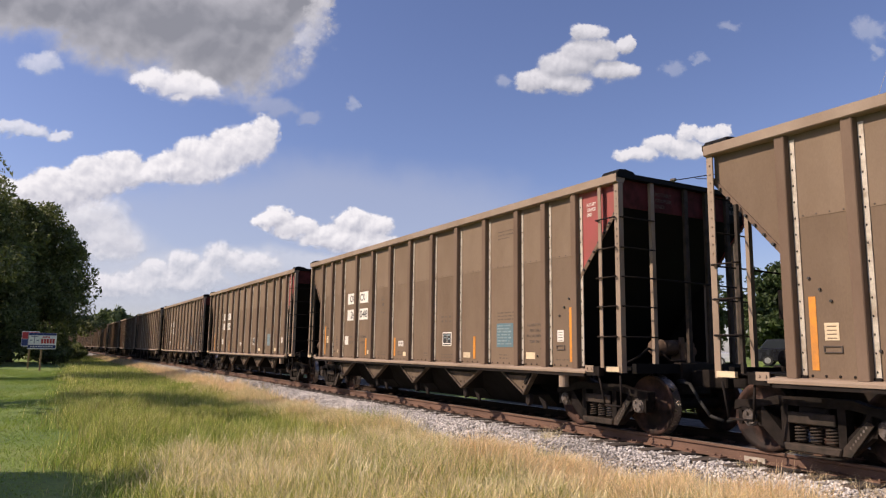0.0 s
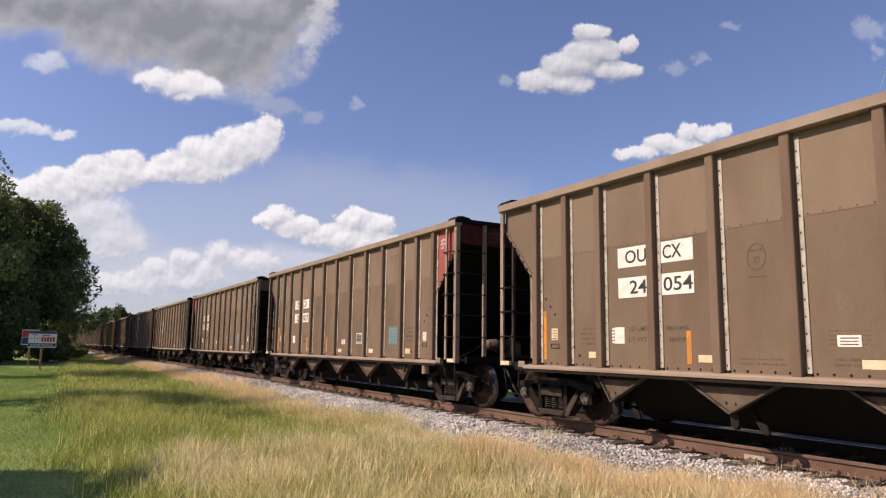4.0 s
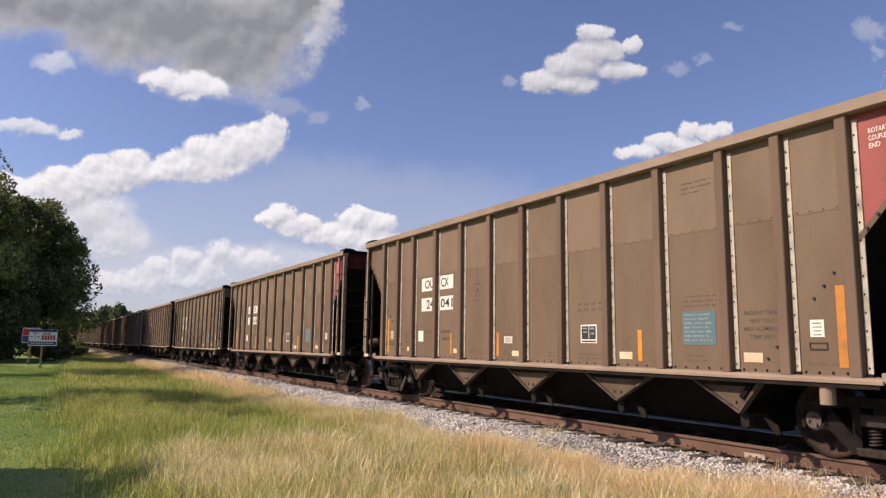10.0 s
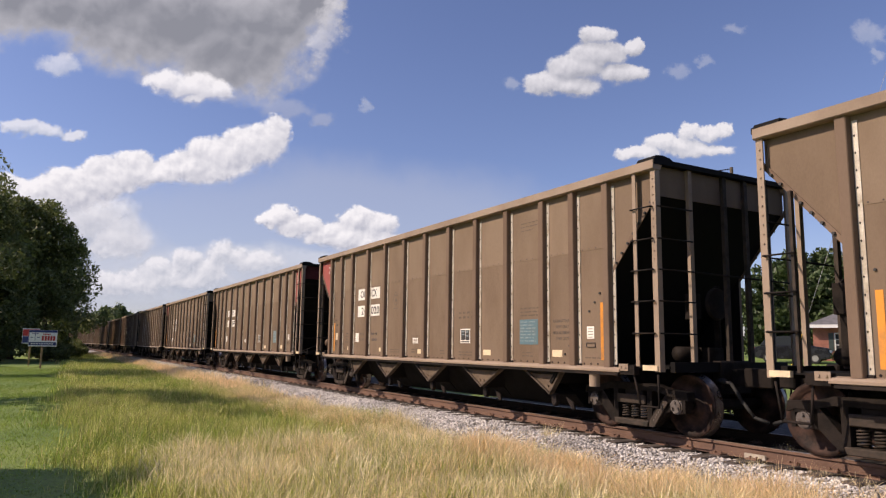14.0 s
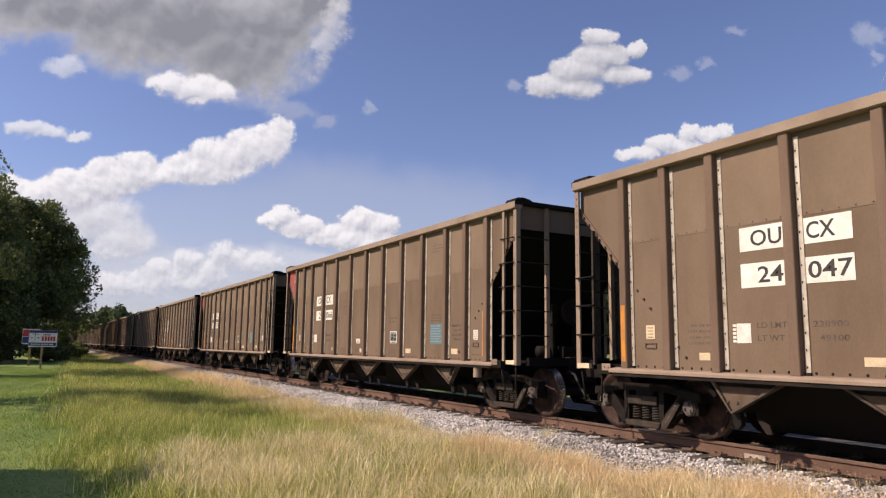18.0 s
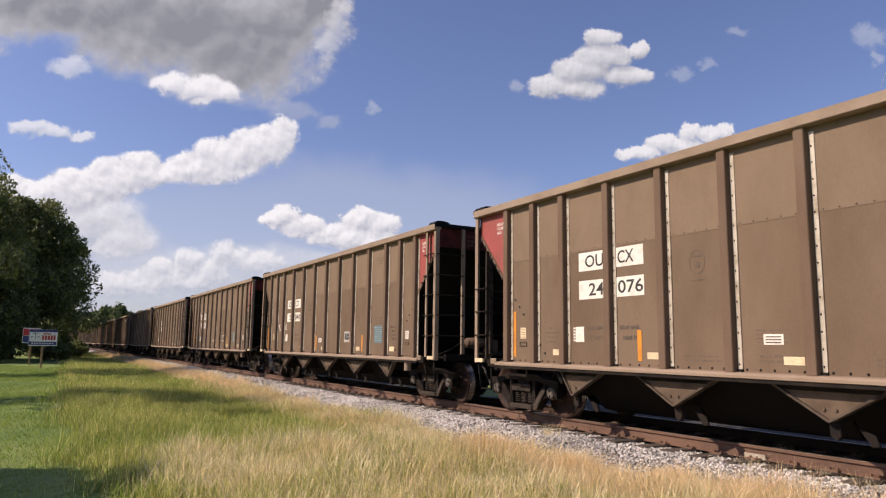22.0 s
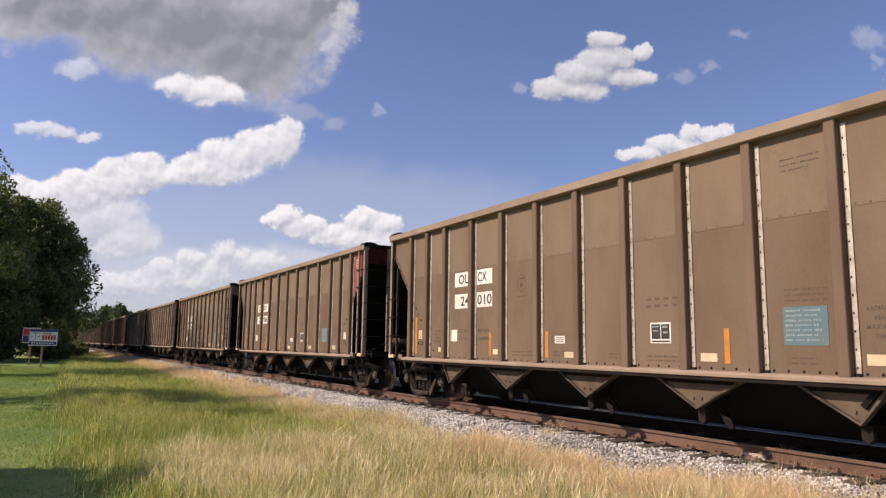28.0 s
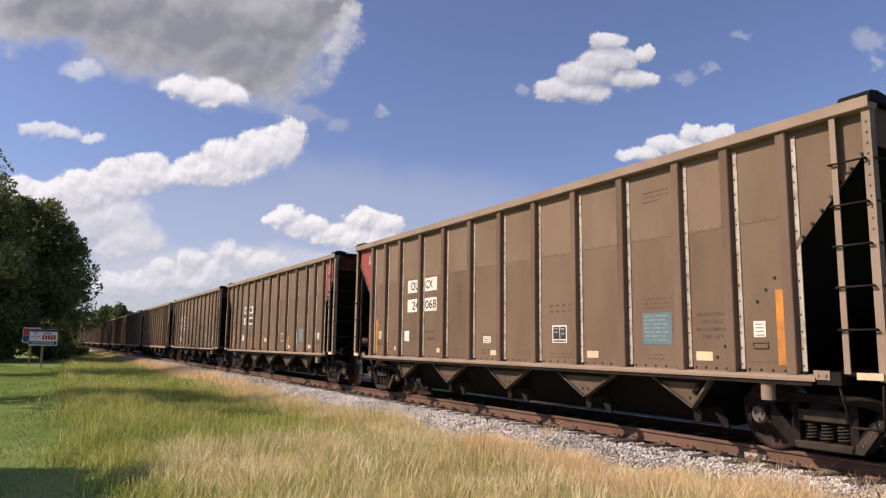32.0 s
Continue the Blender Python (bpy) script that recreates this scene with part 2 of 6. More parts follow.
def prism(bm, pts, axis, a, b):
    """An outline of (u, v) points pushed along an axis from a to b."""
    put = {"x": lambda u, v, w: (w, u, v), "y": lambda u, v, w: (u, w, v), "z": lambda u, v, w: (u, v, w)}[axis]
    r0 = [bm.verts.new(put(u, v, a)) for u, v in pts]
    r1 = [bm.verts.new(put(u, v, b)) for u, v in pts]
    n = len(pts)
    faces = [bm.faces.new(r0), bm.faces.new(r1[::-1])]
    for i in range(n):
        faces.append(bm.faces.new((r0[i], r1[i], r1[(i + 1) % n], r0[(i + 1) % n])))
    bmesh.ops.recalc_face_normals(bm, faces=faces)
    return bm


def rod(bm, p, q, r, n=8, r2=None):
    p, q = Vector(p), Vector(q)
    m = Matrix.Translation((p + q) / 2) @ (q - p).to_track_quat("Z", "Y").to_matrix().to_4x4()
    bmesh.ops.create_cone(bm, cap_ends=True, segments=n, radius1=r, radius2=r if r2 is None else r2, depth=(q - p).length, matrix=m)
    return bm


def pipe(bm, pts, r, n=7):
    for a, b in zip(pts, pts[1:]):
        rod(bm, a, b, r, n)
    return bm


def mesh_of(name, bm, material, smooth=False, bevel=0.0):
    if bevel:
        bmesh.ops.bevel(bm, geom=bm.edges[:], offset=bevel, segments=1, affect="EDGES")
    me = bpy.data.meshes.new(name)
    bm.to_mesh(me)
    bm.free()
    for m in (material if isinstance(material, (list, tuple)) else (material,)):
        me.materials.append(m)
    if smooth:
        me.shade_smooth()
    return me


def part(name, bm, material, parent, label="", at=(0, 0, 0), smooth=False, bevel=0.0):
    ob = new(name, bm if isinstance(bm, bpy.types.Mesh) else mesh_of(name, bm, material, smooth, bevel))
    ob.parent = parent
    ob.location = at
    return tagged(ob, label)


def B():
    return bmesh.new()


def text_mesh(words, size, material, bold=0.0):
    cu = bpy.data.curves.new("words", "FONT")
    cu.body, cu.size, cu.extrude, cu.resolution_u, cu.offset = words, size, 0.0008, 3, bold
    tmp = bpy.data.objects.new("words", cu)
    scene.collection.objects.link(tmp)
    me = bpy.data.meshes.new_from_object(tmp)
    me.materials.clear()
    me.materials.append(material)
    bpy.data.objects.remove(tmp)
    bpy.data.curves.remove(cu)
    return me


def letter(words, x0, x1, z0, z1, y, material, parent, name="lettering", label=""):
    """Words laid on a plate that faces -y, filling x0..x1 and z0..z1."""
    me = text_mesh(words, 1.0, material, 0.014 if material is BLACK else 0.008)
    co = np.empty(len(me.vertices) * 3)
    me.vertices.foreach_get("co", co)
    co = co.reshape(-1, 3)
    lo, hi = co.min(0), co.max(0)
    fit = np.empty_like(co)
    fit[:, 0] = x0 + (co[:, 0] - lo[0]) / (hi[0] - lo[0]) * (x1 - x0)
    fit[:, 2] = z0 + (co[:, 1] - lo[1]) / (hi[1] - lo[1]) * (z1 - z0)
    fit[:, 1] = y - co[:, 2]
    me.vertices.foreach_set("co", fit.ravel())
    me.update()
    ob = new(name, me)
    ob.parent = parent
    return tagged(ob, label)


def bars(rows, y, material, parent, name="stencil", label="", th=0.0015):
    """Unreadable lines of writing: plain bars (x0, x1, z0, z1) on a plate that faces -y."""
    bm = B()
    for x0, x1, z0, z1 in rows:
        box(bm, x0, x1, y - th, y, z0, z1)
    ob = part(name, bm, material, parent, label)
    if len(rows) > 2:
        ob["kind"] = "stuff"
    return ob


def big_mesh(name, verts, faces, material, smooth=False):
    """A mesh from arrays: verts (n, 3), faces (m, k)."""
    me = bpy.data.meshes.new(name)
    n, (m, k) = len(verts), faces.shape
    me.vertices.add(n)
    me.vertices.foreach_set("co", np.ascontiguousarray(verts, dtype=np.float32).ravel())
    me.loops.add(m * k)
    me.loops.foreach_set("vertex_index", np.ascontiguousarray(faces, dtype=np.int32).ravel())
    me.polygons.add(m)
    me.polygons.foreach_set("loop_start", np.arange(0, m * k, k, dtype=np.int32))
    me.update(calc_edges=True)
    me.materials.append(material)
    if smooth:
        me.shade_smooth()
    return me


# ---- ground and track ----
def ground_z(x, y):
    """Height of the ground: a low verge on the camera's side, rising gently to the lawns beyond the track."""
    near = np.where(y < -3.0, -0.56, np.where(y < -1.7, -0.56 + (y + 3.0) / 1.3 * 0.2, -0.36))
    far = np.clip((y - 6.0) / 34.0, 0, 1) * 1.15 - 0.5
    z = np.where(y > 1.7, np.where(y > 6.0, far, -0.45), near)
    roll = 0.06 * np.sin(x * 0.31 + y * 0.5) + 0.05 * np.sin(x * 0.13 - y * 0.37 + 1.0)
    return z + roll * np.clip((np.abs(y) - 2.2) / 2.0, 0, 1)


def build_ground():
    xs = np.concatenate([[-4500, -2000, -900, -500], np.arange(-340, -60, 10), np.arange(-60, 20, 0.5), np.arange(20, 100, 10), [150, 400, 1500, 4500]])
    ys = np.concatenate([[-4500, -1500, -500, -200, -100, -60], np.arange(-40, -12, 2), np.arange(-12, 6, 0.4), np.arange(6, 60, 3), [80, 150, 400, 1500, 4500]])
    gx, gy = np.meshgrid(xs, ys, indexing="ij")
    v = np.stack([gx, gy, ground_z(gx, gy)], -1).reshape(-1, 3)
    ny = len(ys)
    i, j = np.meshgrid(np.arange(len(xs) - 1), np.arange(ny - 1), indexing="ij")
    a = (i * ny + j).ravel()
    f = np.stack([a, a + ny, a + ny + 1, a + 1], 1)
    tagged(new("ground", big_mesh("ground", v, f, SOIL, True)), "grassy ground beside the railway track", "ground", kind="structure")


build_ground()

X0, X1 = -420.0, 70.0


def long_bar(name, outline, material, label, category):
    """A straight bar along the whole track with the given (y, z) outline."""
    ob = new(name, mesh_of(name, prism(B(), outline, "x", X0, X1), material))
    return tagged(ob, label, category, kind="structure")


# the bed's dark tone paints the shadow that the train throws here
long_bar("far_bed", [(0.66, -0.6), (0.66, -0.185), (1.45, -0.185), (1.75, -0.23), (2.6, -0.4), (7.0, -0.4), (7.4, -0.7)], SHADEBED, "far bed of the track, train's shadow in its dark colour", "ballast")
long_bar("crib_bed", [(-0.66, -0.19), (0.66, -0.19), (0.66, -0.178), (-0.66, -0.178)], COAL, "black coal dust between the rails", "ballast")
long_bar("ballast_bed", [(-2.75, -0.6), (-1.75, -0.24), (-1.45, -0.215), (-0.66, -0.225), (0.66, -0.225), (0.66, -0.6)], BED, "grey crushed-stone ballast bed under the track", "ballast")
RAIL = [(-0.07, -0.172), (0.07, -0.172), (0.07, -0.16), (0.013, -0.135), (0.01, -0.05), (0.037, -0.035), (0.037, -0.004), (0.03, 0.0),
        (-0.03, 0.0), (-0.037, -0.004), (-0.037, -0.035), (-0.01, -0.05), (-0.013, -0.135), (-0.07, -0.16)]
for side_y, nm in ((-0.755, "near"), (0.755, "far")):
    # far rail takes the copy with the train's shadow painted in
    ob = long_bar("rail", [(u + side_y, v) for u, v in RAIL], RUST if nm == "near" else SHADERAIL, "rusty brown steel rail spiked to the ties", "rail")
    strip = part("running_surface", prism(B(), [(side_y - 0.026, 0.0005), (side_y + 0.026, 0.0005), (side_y + 0.024, 0.003), (side_y - 0.024, 0.003)], "x", X0, X1), RAILTOP, ob, "polished top of the rail head")


part("paint_mark", box(B(), -6.5, -6.18, -0.83, -0.8, -0.165, -0.1), STRIP, bpy.data.objects["rail"], "pale paint mark on the rail base")


def tie_mesh():
    bm = box(B(), -0.115, 0.115, -1.37, 1.37, -0.36, -0.176)
    bmesh.ops.bevel(bm, geom=bm.edges[:], offset=0.012, segments=1, affect="EDGES")
    return mesh_of("tie", bm, TIE)


def plate_mesh():
    bm = box(B(), -0.09, 0.09, -0.17, 0.17, -0.176, -0.158)
    for sx in (-0.05, 0.05):
        for sy in (-0.095, 0.095):
            box(bm, sx - 0.009, sx + 0.009, sy - 0.016, sy + 0.016, -0.16, -0.135)
    return mesh_of("tie_plate", bm, RUST)


tie_me, plate_me = tie_mesh(), plate_mesh()
rng = random.Random(5)
for i in range(92):
    x = -1.0 - i * 0.533
    tie = new("tie", tie_me)
    tie.matrix_world = pose(x + rng.uniform(-0.02, 0.02), rng.uniform(-0.05, 0.05), rng.uniform(0.004, 0.024), 0, 0, rng.uniform(-1.2, 1.2))
    tagged(tie, "weathered dark creosoted wooden tie bedded in ballast", "railway tie", "ties under the rails")
    for sy in (-0.755, 0.755):
        part("tie_plate", plate_me, RUST, tie, "rusty spiked tie plate", at=(0, sy, 0))


def far_ties():
    bm = B()
    x = -1.0 - 92 * 0.533
    while x > -200:
        box(bm, x - 0.115, x + 0.115, -1.37, 1.37, -0.3, -0.176)
        x -= 0.533
    x = -0.467
    while x < 60:
        box(bm, x - 0.115, x + 0.115, -1.37, 1.37, -0.3, -0.176)
        x += 0.533
    tagged(new("ties_far", mesh_of("ties_far", bm, TIE)), "rows of dark wooden ties further along the track", "railway ties", kind="stuff")


far_ties()


def scatter_stones(name, count, xa, xb, ya, yb, size, seed, label, material=STONE):
    """Crushed stones, lumpy octahedra that lie on the ballast slope."""
    r = np.random.default_rng(seed)
    x, y = r.uniform(xa, xb, count), r.uniform(ya, yb, count)
    z = np.interp(np.abs(y), [0, 0.95, 1.12, 1.45, 1.75, 2.75, 3.4], [-0.222, -0.22, -0.198, -0.198, -0.235, -0.58, -0.6])
    base = np.array([(1, 0, 0), (-1, 0, 0), (0, 1, 0), (0, -1, 0), (0, 0, 1), (0, 0, -1)], float)
    s = r.uniform(0.55, 1.25, (count, 1)) * size
    v = base[None] * s[:, None] * np.array([1.0, 0.8, 0.6]) * r.uniform(0.7, 1.3, (count, 6, 1)) + r.normal(0, 0.18, (count, 6, 3)) * s[:, None]
    a, b = r.uniform(0, 6.28, count), r.uniform(-0.6, 0.6, count)
    ca, sa, cb, sb = np.cos(a), np.sin(a), np.cos(b), np.sin(b)
    vx, vz = v[..., 0] * cb[:, None] + v[..., 2] * sb[:, None], -v[..., 0] * sb[:, None] + v[..., 2] * cb[:, None]
    v = np.stack([vx * ca[:, None] - v[..., 1] * sa[:, None], vx * sa[:, None] + v[..., 1] * ca[:, None], vz], -1)
    v += np.stack([x, y, z + s[:, 0] * 0.28], -1)[:, None]
    tri = np.array([(0, 2, 4), (2, 1, 4), (1, 3, 4), (3, 0, 4), (2, 0, 5), (1, 2, 5), (3, 1, 5), (0, 3, 5)])
    f = (tri[None] + (np.arange(count) * 6)[:, None, None]).reshape(-1, 3)
    tagged(new(name, big_mesh(name, v.reshape(-1, 3), f, material)), label, "ballast stones", kind="stuff")


scatter_stones("ballast_stones", 50000, -26, -2.5, -3.0, -0.86, 0.028, 1, "pale grey crushed limestone on the ballast shoulder")
scatter_stones("ballast_stones_far", 16000, -75, -26, -3.0, -0.86, 0.05, 2, "pale grey crushed limestone further along the track")
scatter_stones("crib_stones", 16000, -30, -2.5, -0.67, 1.6, 0.038, 3, "dark crushed stone between the rails, coal dust and shade in its colour", DARKSTONE)
scatter_stones("far_shoulder_stones", 9000, -40, -2.5, 1.6, 3.0, 0.05, 4, "darker crushed stone on the far ballast shoulder", FARSTONE)


def blades(name, count, place, height, width, material, label, seed, lean=0.35, category="grass"):
    """Single grass blades: a bent ribbon of five points each. place(r, n) gives their x and y."""
    r = np.random.default_rng(seed)
    x, y = place(r, count)
    n = len(x)
    z = ground_z(x, y)
    patchy = 0.72 + 0.2 * np.sin(x * 0.9 + 1.3 * np.sin(y * 0.8)) * np.sin(y * 1.1 + x * 0.35) + 0.16 * np.sin(x * 3.1 + y * 2.3) * np.sin(y * 3.7 - x * 1.7)
    h = r.uniform(height[0], height[1], n) * patchy
    w = r.uniform(0.7, 1.3, n) * width * 0.5
    a, t = r.uniform(0, 6.283, n), r.uniform(0, 6.283, n)
    tilt = np.abs(r.normal(0, lean, n)) * h
    bx, by = np.cos(a) * tilt + 0.06 * h, np.sin(a) * tilt + 0.03 * h
    wx, wy = np.cos(t) * w, np.sin(t) * w
    v = np.empty((n, 5, 3))
    for k, (f, s) in enumerate(((0.0, -1), (0.0, 1), (0.55, -0.8), (0.55, 0.8), (1.0, 0))):
        v[:, k, 0], v[:, k, 1] = x + bx * f * f + wx * s, y + by * f * f + wy * s
        v[:, k, 2] = z - 0.02 + h * f
    tri = np.array([(0, 1, 3), (0, 3, 2), (2, 3, 4)])
    f = (tri[None] + (np.arange(n) * 5)[:, None, None]).reshape(-1, 3)
    return tagged(new(name, big_mesh(name, v.reshape(-1, 3), f, material)), label, category, kind="stuff")


def lawn_edge(x):
    """Where the mown lawn meets the tall grass."""
    return np.where(x > -20, -8.25 - (x + 20) * 0.005, -8.35 + np.clip((-x - 20) / 90, 0, 1) * 2.4)


def verge(xa, xb, bias=1.0):
    def place(r, n):
        x = xb - (xb - xa) * r.random(n) ** bias
        edge = lawn_edge(x) + 0.3 * np.sin(x * 1.1) + 0.2 * np.sin(x * 2.7 + 1.0) - np.abs(r.normal(0, 0.35, n))
        y = edge + (-2.85 + 0.3 * np.sin(x * 0.7) + 0.2 * np.sin(x * 1.9) + r.normal(0, 0.2, n) - edge) * r.random(n)
        return x, y
    return place


def strip_place(xa, xb, ya, yb):
    def place(r, n):
        return r.uniform(xa, xb, n), r.normal((ya + yb) / 2, (yb - ya) / 3.2, n)
    return place


def lawn_place(xa, xb, width):
    def place(r, n):
        x = r.uniform(xa, xb, n)
        return x, lawn_edge(x) + 0.25 - r.random(n) ** 1.2 * width
    return place


blades("tall_grass", 120000, verge(-26, -3.2, 1.35), (0.14, 0.5), 0.0115, TALL, "tall uncut meadow grass, green and straw-yellow, beside the track", 11, 0.55)
blades("tall_grass_far", 60000, verge(-115, -26, 1.6), (0.2, 0.46), 0.024, TALL, "tall uncut meadow grass further along the verge", 12, 0.5)
blades("dry_grass", 34000, strip_place(-30, -3.0, -4.0, -2.8), (0.12, 0.44), 0.0075, FAWN, "dry straw-coloured grass along the ballast edge", 13, 0.8)
blades("dry_grass_far", 24000, strip_place(-115, -27, -3.1, -1.85), (0.28, 0.56), 0.024, FAWN, "dry straw-coloured grass along the far ballast edge", 14, 0.6)
blades("dry_grass_mid", 22000, strip_place(-60, -20, -3.2, -2.3), (0.2, 0.46), 0.014, FAWN, "dry straw-coloured grass creeping over the ballast", 20, 0.6)
blades("mown_grass", 105000, lawn_place(-58, -8, 4.5), (0.03, 0.1), 0.016, LAWN, "short mown green lawn grass", 15, 0.6)


def tuft_place(spots, radius):
    def place(r, n):
        i = r.integers(0, len(spots), n)
        c = np.array(spots)[i]
        return c[:, 0] + r.normal(0, radius, n), c[:, 1] + r.normal(0, radius * 0.8, n)
    return place


tr = random.Random(77)
edge_tufts = [(-3.4 - i * 0.42 + tr.uniform(-0.25, 0.25), -3.05 + tr.uniform(-0.5, 0.3)) for i in range(52)]
blades("verge_tufts", 34000, tuft_place(edge_tufts, 0.17), (0.24, 0.6), 0.008, DRY, "tufts of tall dry grass at the ballast edge", 16, 0.75)
field_tufts = [(-3.6 - 8.5 * tr.random() ** 1.5, tr.uniform(-7.6, -3.0)) for i in range(190)]
blades("seed_stalks", 28000, tuft_place(field_tufts, 0.36), (0.3, 0.66), 0.0105, DRY, "pale seeding grass stalks standing over the meadow", 17, 0.55)
track_weeds = [(-6.1, -1.25), (-5.2, -1.1), (-4.6, -1.3), (-7.4, -1.35), (-6.6, 0.2), (-9.8, -1.6)]
blades("track_weeds", 500, tuft_place(track_weeds, 0.07), (0.25, 0.5), 0.006, DRY, "thin weeds growing in the ballast by the rail", 18, 0.6)
near_tufts = [(x, tr.uniform(-3.8, -2.85 if x < -6.6 else -2.4)) for x in [tr.uniform(-9.0, -2.4) for i in range(54)]]
blades("near_tufts", 24000, tuft_place(near_tufts, 0.17), (0.3, 0.7), 0.008, FAWN, "tall dry grass tufts leaning over the ballast", 19, 0.7)


def near_place(r, n):
    """Round the camera, out of its view."""
    return r.uniform(-4.0, 14, n), r.uniform(-14, -2.6, n)


blades("verge_grass", 42000, near_place, (0.14, 0.42), 0.012, TALL, "uncut meadow grass round the standpoint", 21, 0.55)
scatter_stones("ballast_stones_near", 12000, -2.5, 14, -3.0, -0.86, 0.04, 5, "pale grey crushed limestone beside the rail")
scatter_stones("crib_stones_near", 7000, -2.5, 14, -0.67, 3.0, 0.045, 6, "dark crushed stone between the rails, coal dust and shade in its colour", DARKSTONE)
# ---- the hopper cars ----
HALF, TOP, SILL = 7.22, 4.075, 0.94
RIBS = (-6.15, -5.315, -4.48, -3.36, -2.24, -1.12, 0.0, 1.12, 2.24, 3.36, 4.48, 5.315, 6.15)
SIDE = -1.6
SKIN = SIDE + 0.10
AXLES = (-7.09, -5.35, 5.35, 7.09)
cache = {}


def panel_mesh(w, z0, z1):
    """A side panel with a row of dark rivets along its lower edge."""
    key = (round(w, 2), z0)
    if key not in cache:
        bm = box(B(), -w / 2, w / 2, SKIN, SKIN + 0.014, z0, z1)
        n = 5 if w > 1 else 4
        low = z0 < 2
        faces = len(bm.faces)
        for i in range(n):
            x = -w / 2 + 0.2 + (w - 0.34) * i / (n - 1)
            zr = z0 + (0.045 if low else 0.025)
            r = 0.019 if low else 0.013
            bmesh.ops.create_icosphere(bm, subdivisions=1, radius=r, matrix=Matrix.Translation((x, SKIN, zr)) @ Matrix.Diagonal((1, 0.6, 1, 1)))
        bm.faces.ensure_lookup_table()
        for f in bm.faces[faces:]:
            f.material_index = 1
        cache[key] = mesh_of("panel", bm, (TAN if low else UPPER, GRIMESHADE if low else SEAMBOLT))
    return cache[key]


def foot_mesh():
    """The dark notch where a rib meets the sill."""
    bm = box(B(), 0.07, 0.15, SKIN - 0.03, SKIN - 0.001, SILL + 0.05, SILL + 0.1)
    return mesh_of("rib_foot", bm, GRIMESHADE)


def rib_mesh():
    bm = prism(B(), [(-0.085, SKIN), (-0.07, SKIN - 0.085), (-0.06, SKIN - 0.095), (0.056, SKIN - 0.095), (0.066, SKIN - 0.085), (0.075, SKIN)], "z", SILL + 0.06, TOP - 0.12)
    return mesh_of("rib", bm, RIB)


def strip_mesh(offset):
    bm = box(B(), offset - 0.033, offset + 0.033, SKIN - 0.014, SKIN - 0.001, SILL + 0.07, TOP - 0.2)
    z = SILL + 0.16
    while z < TOP - 0.25:
        n = len(bm.faces)
        bmesh.ops.create_icosphere(bm, subdivisions=1, radius=0.011, matrix=Matrix.Translation((offset - 0.008, SKIN - 0.014, z)) @ Matrix.Diagonal((1, 0.8, 1.5, 1)))
        bm.faces.ensure_lookup_table()
        for f in bm.faces[n:]:
            f.material_index = 1
        z += 0.2
    return mesh_of("rivet_strip", bm, (STRIP, GRIMESHADE))


bolt_me = mesh_of("bolt", rod(B(), (0, 0, 0), (0, -0.02, 0), 0.018, 6), BLACK)


def turned(bm):
    """Half a turn about the vertical axis: the other side or end of a car."""
    bmesh.ops.rotate(bm, verts=bm.verts, matrix=Matrix.Rotation(math.pi, 3, "Z"))
    return bm


def mirrored(bm):
    bmesh.ops.scale(bm, vec=(-1, 1, 1), verts=bm.verts)
    bmesh.ops.reverse_faces(bm, faces=bm.faces)
    return bm


def flipped(bm, do):
    return mirrored(bm) if do else bm


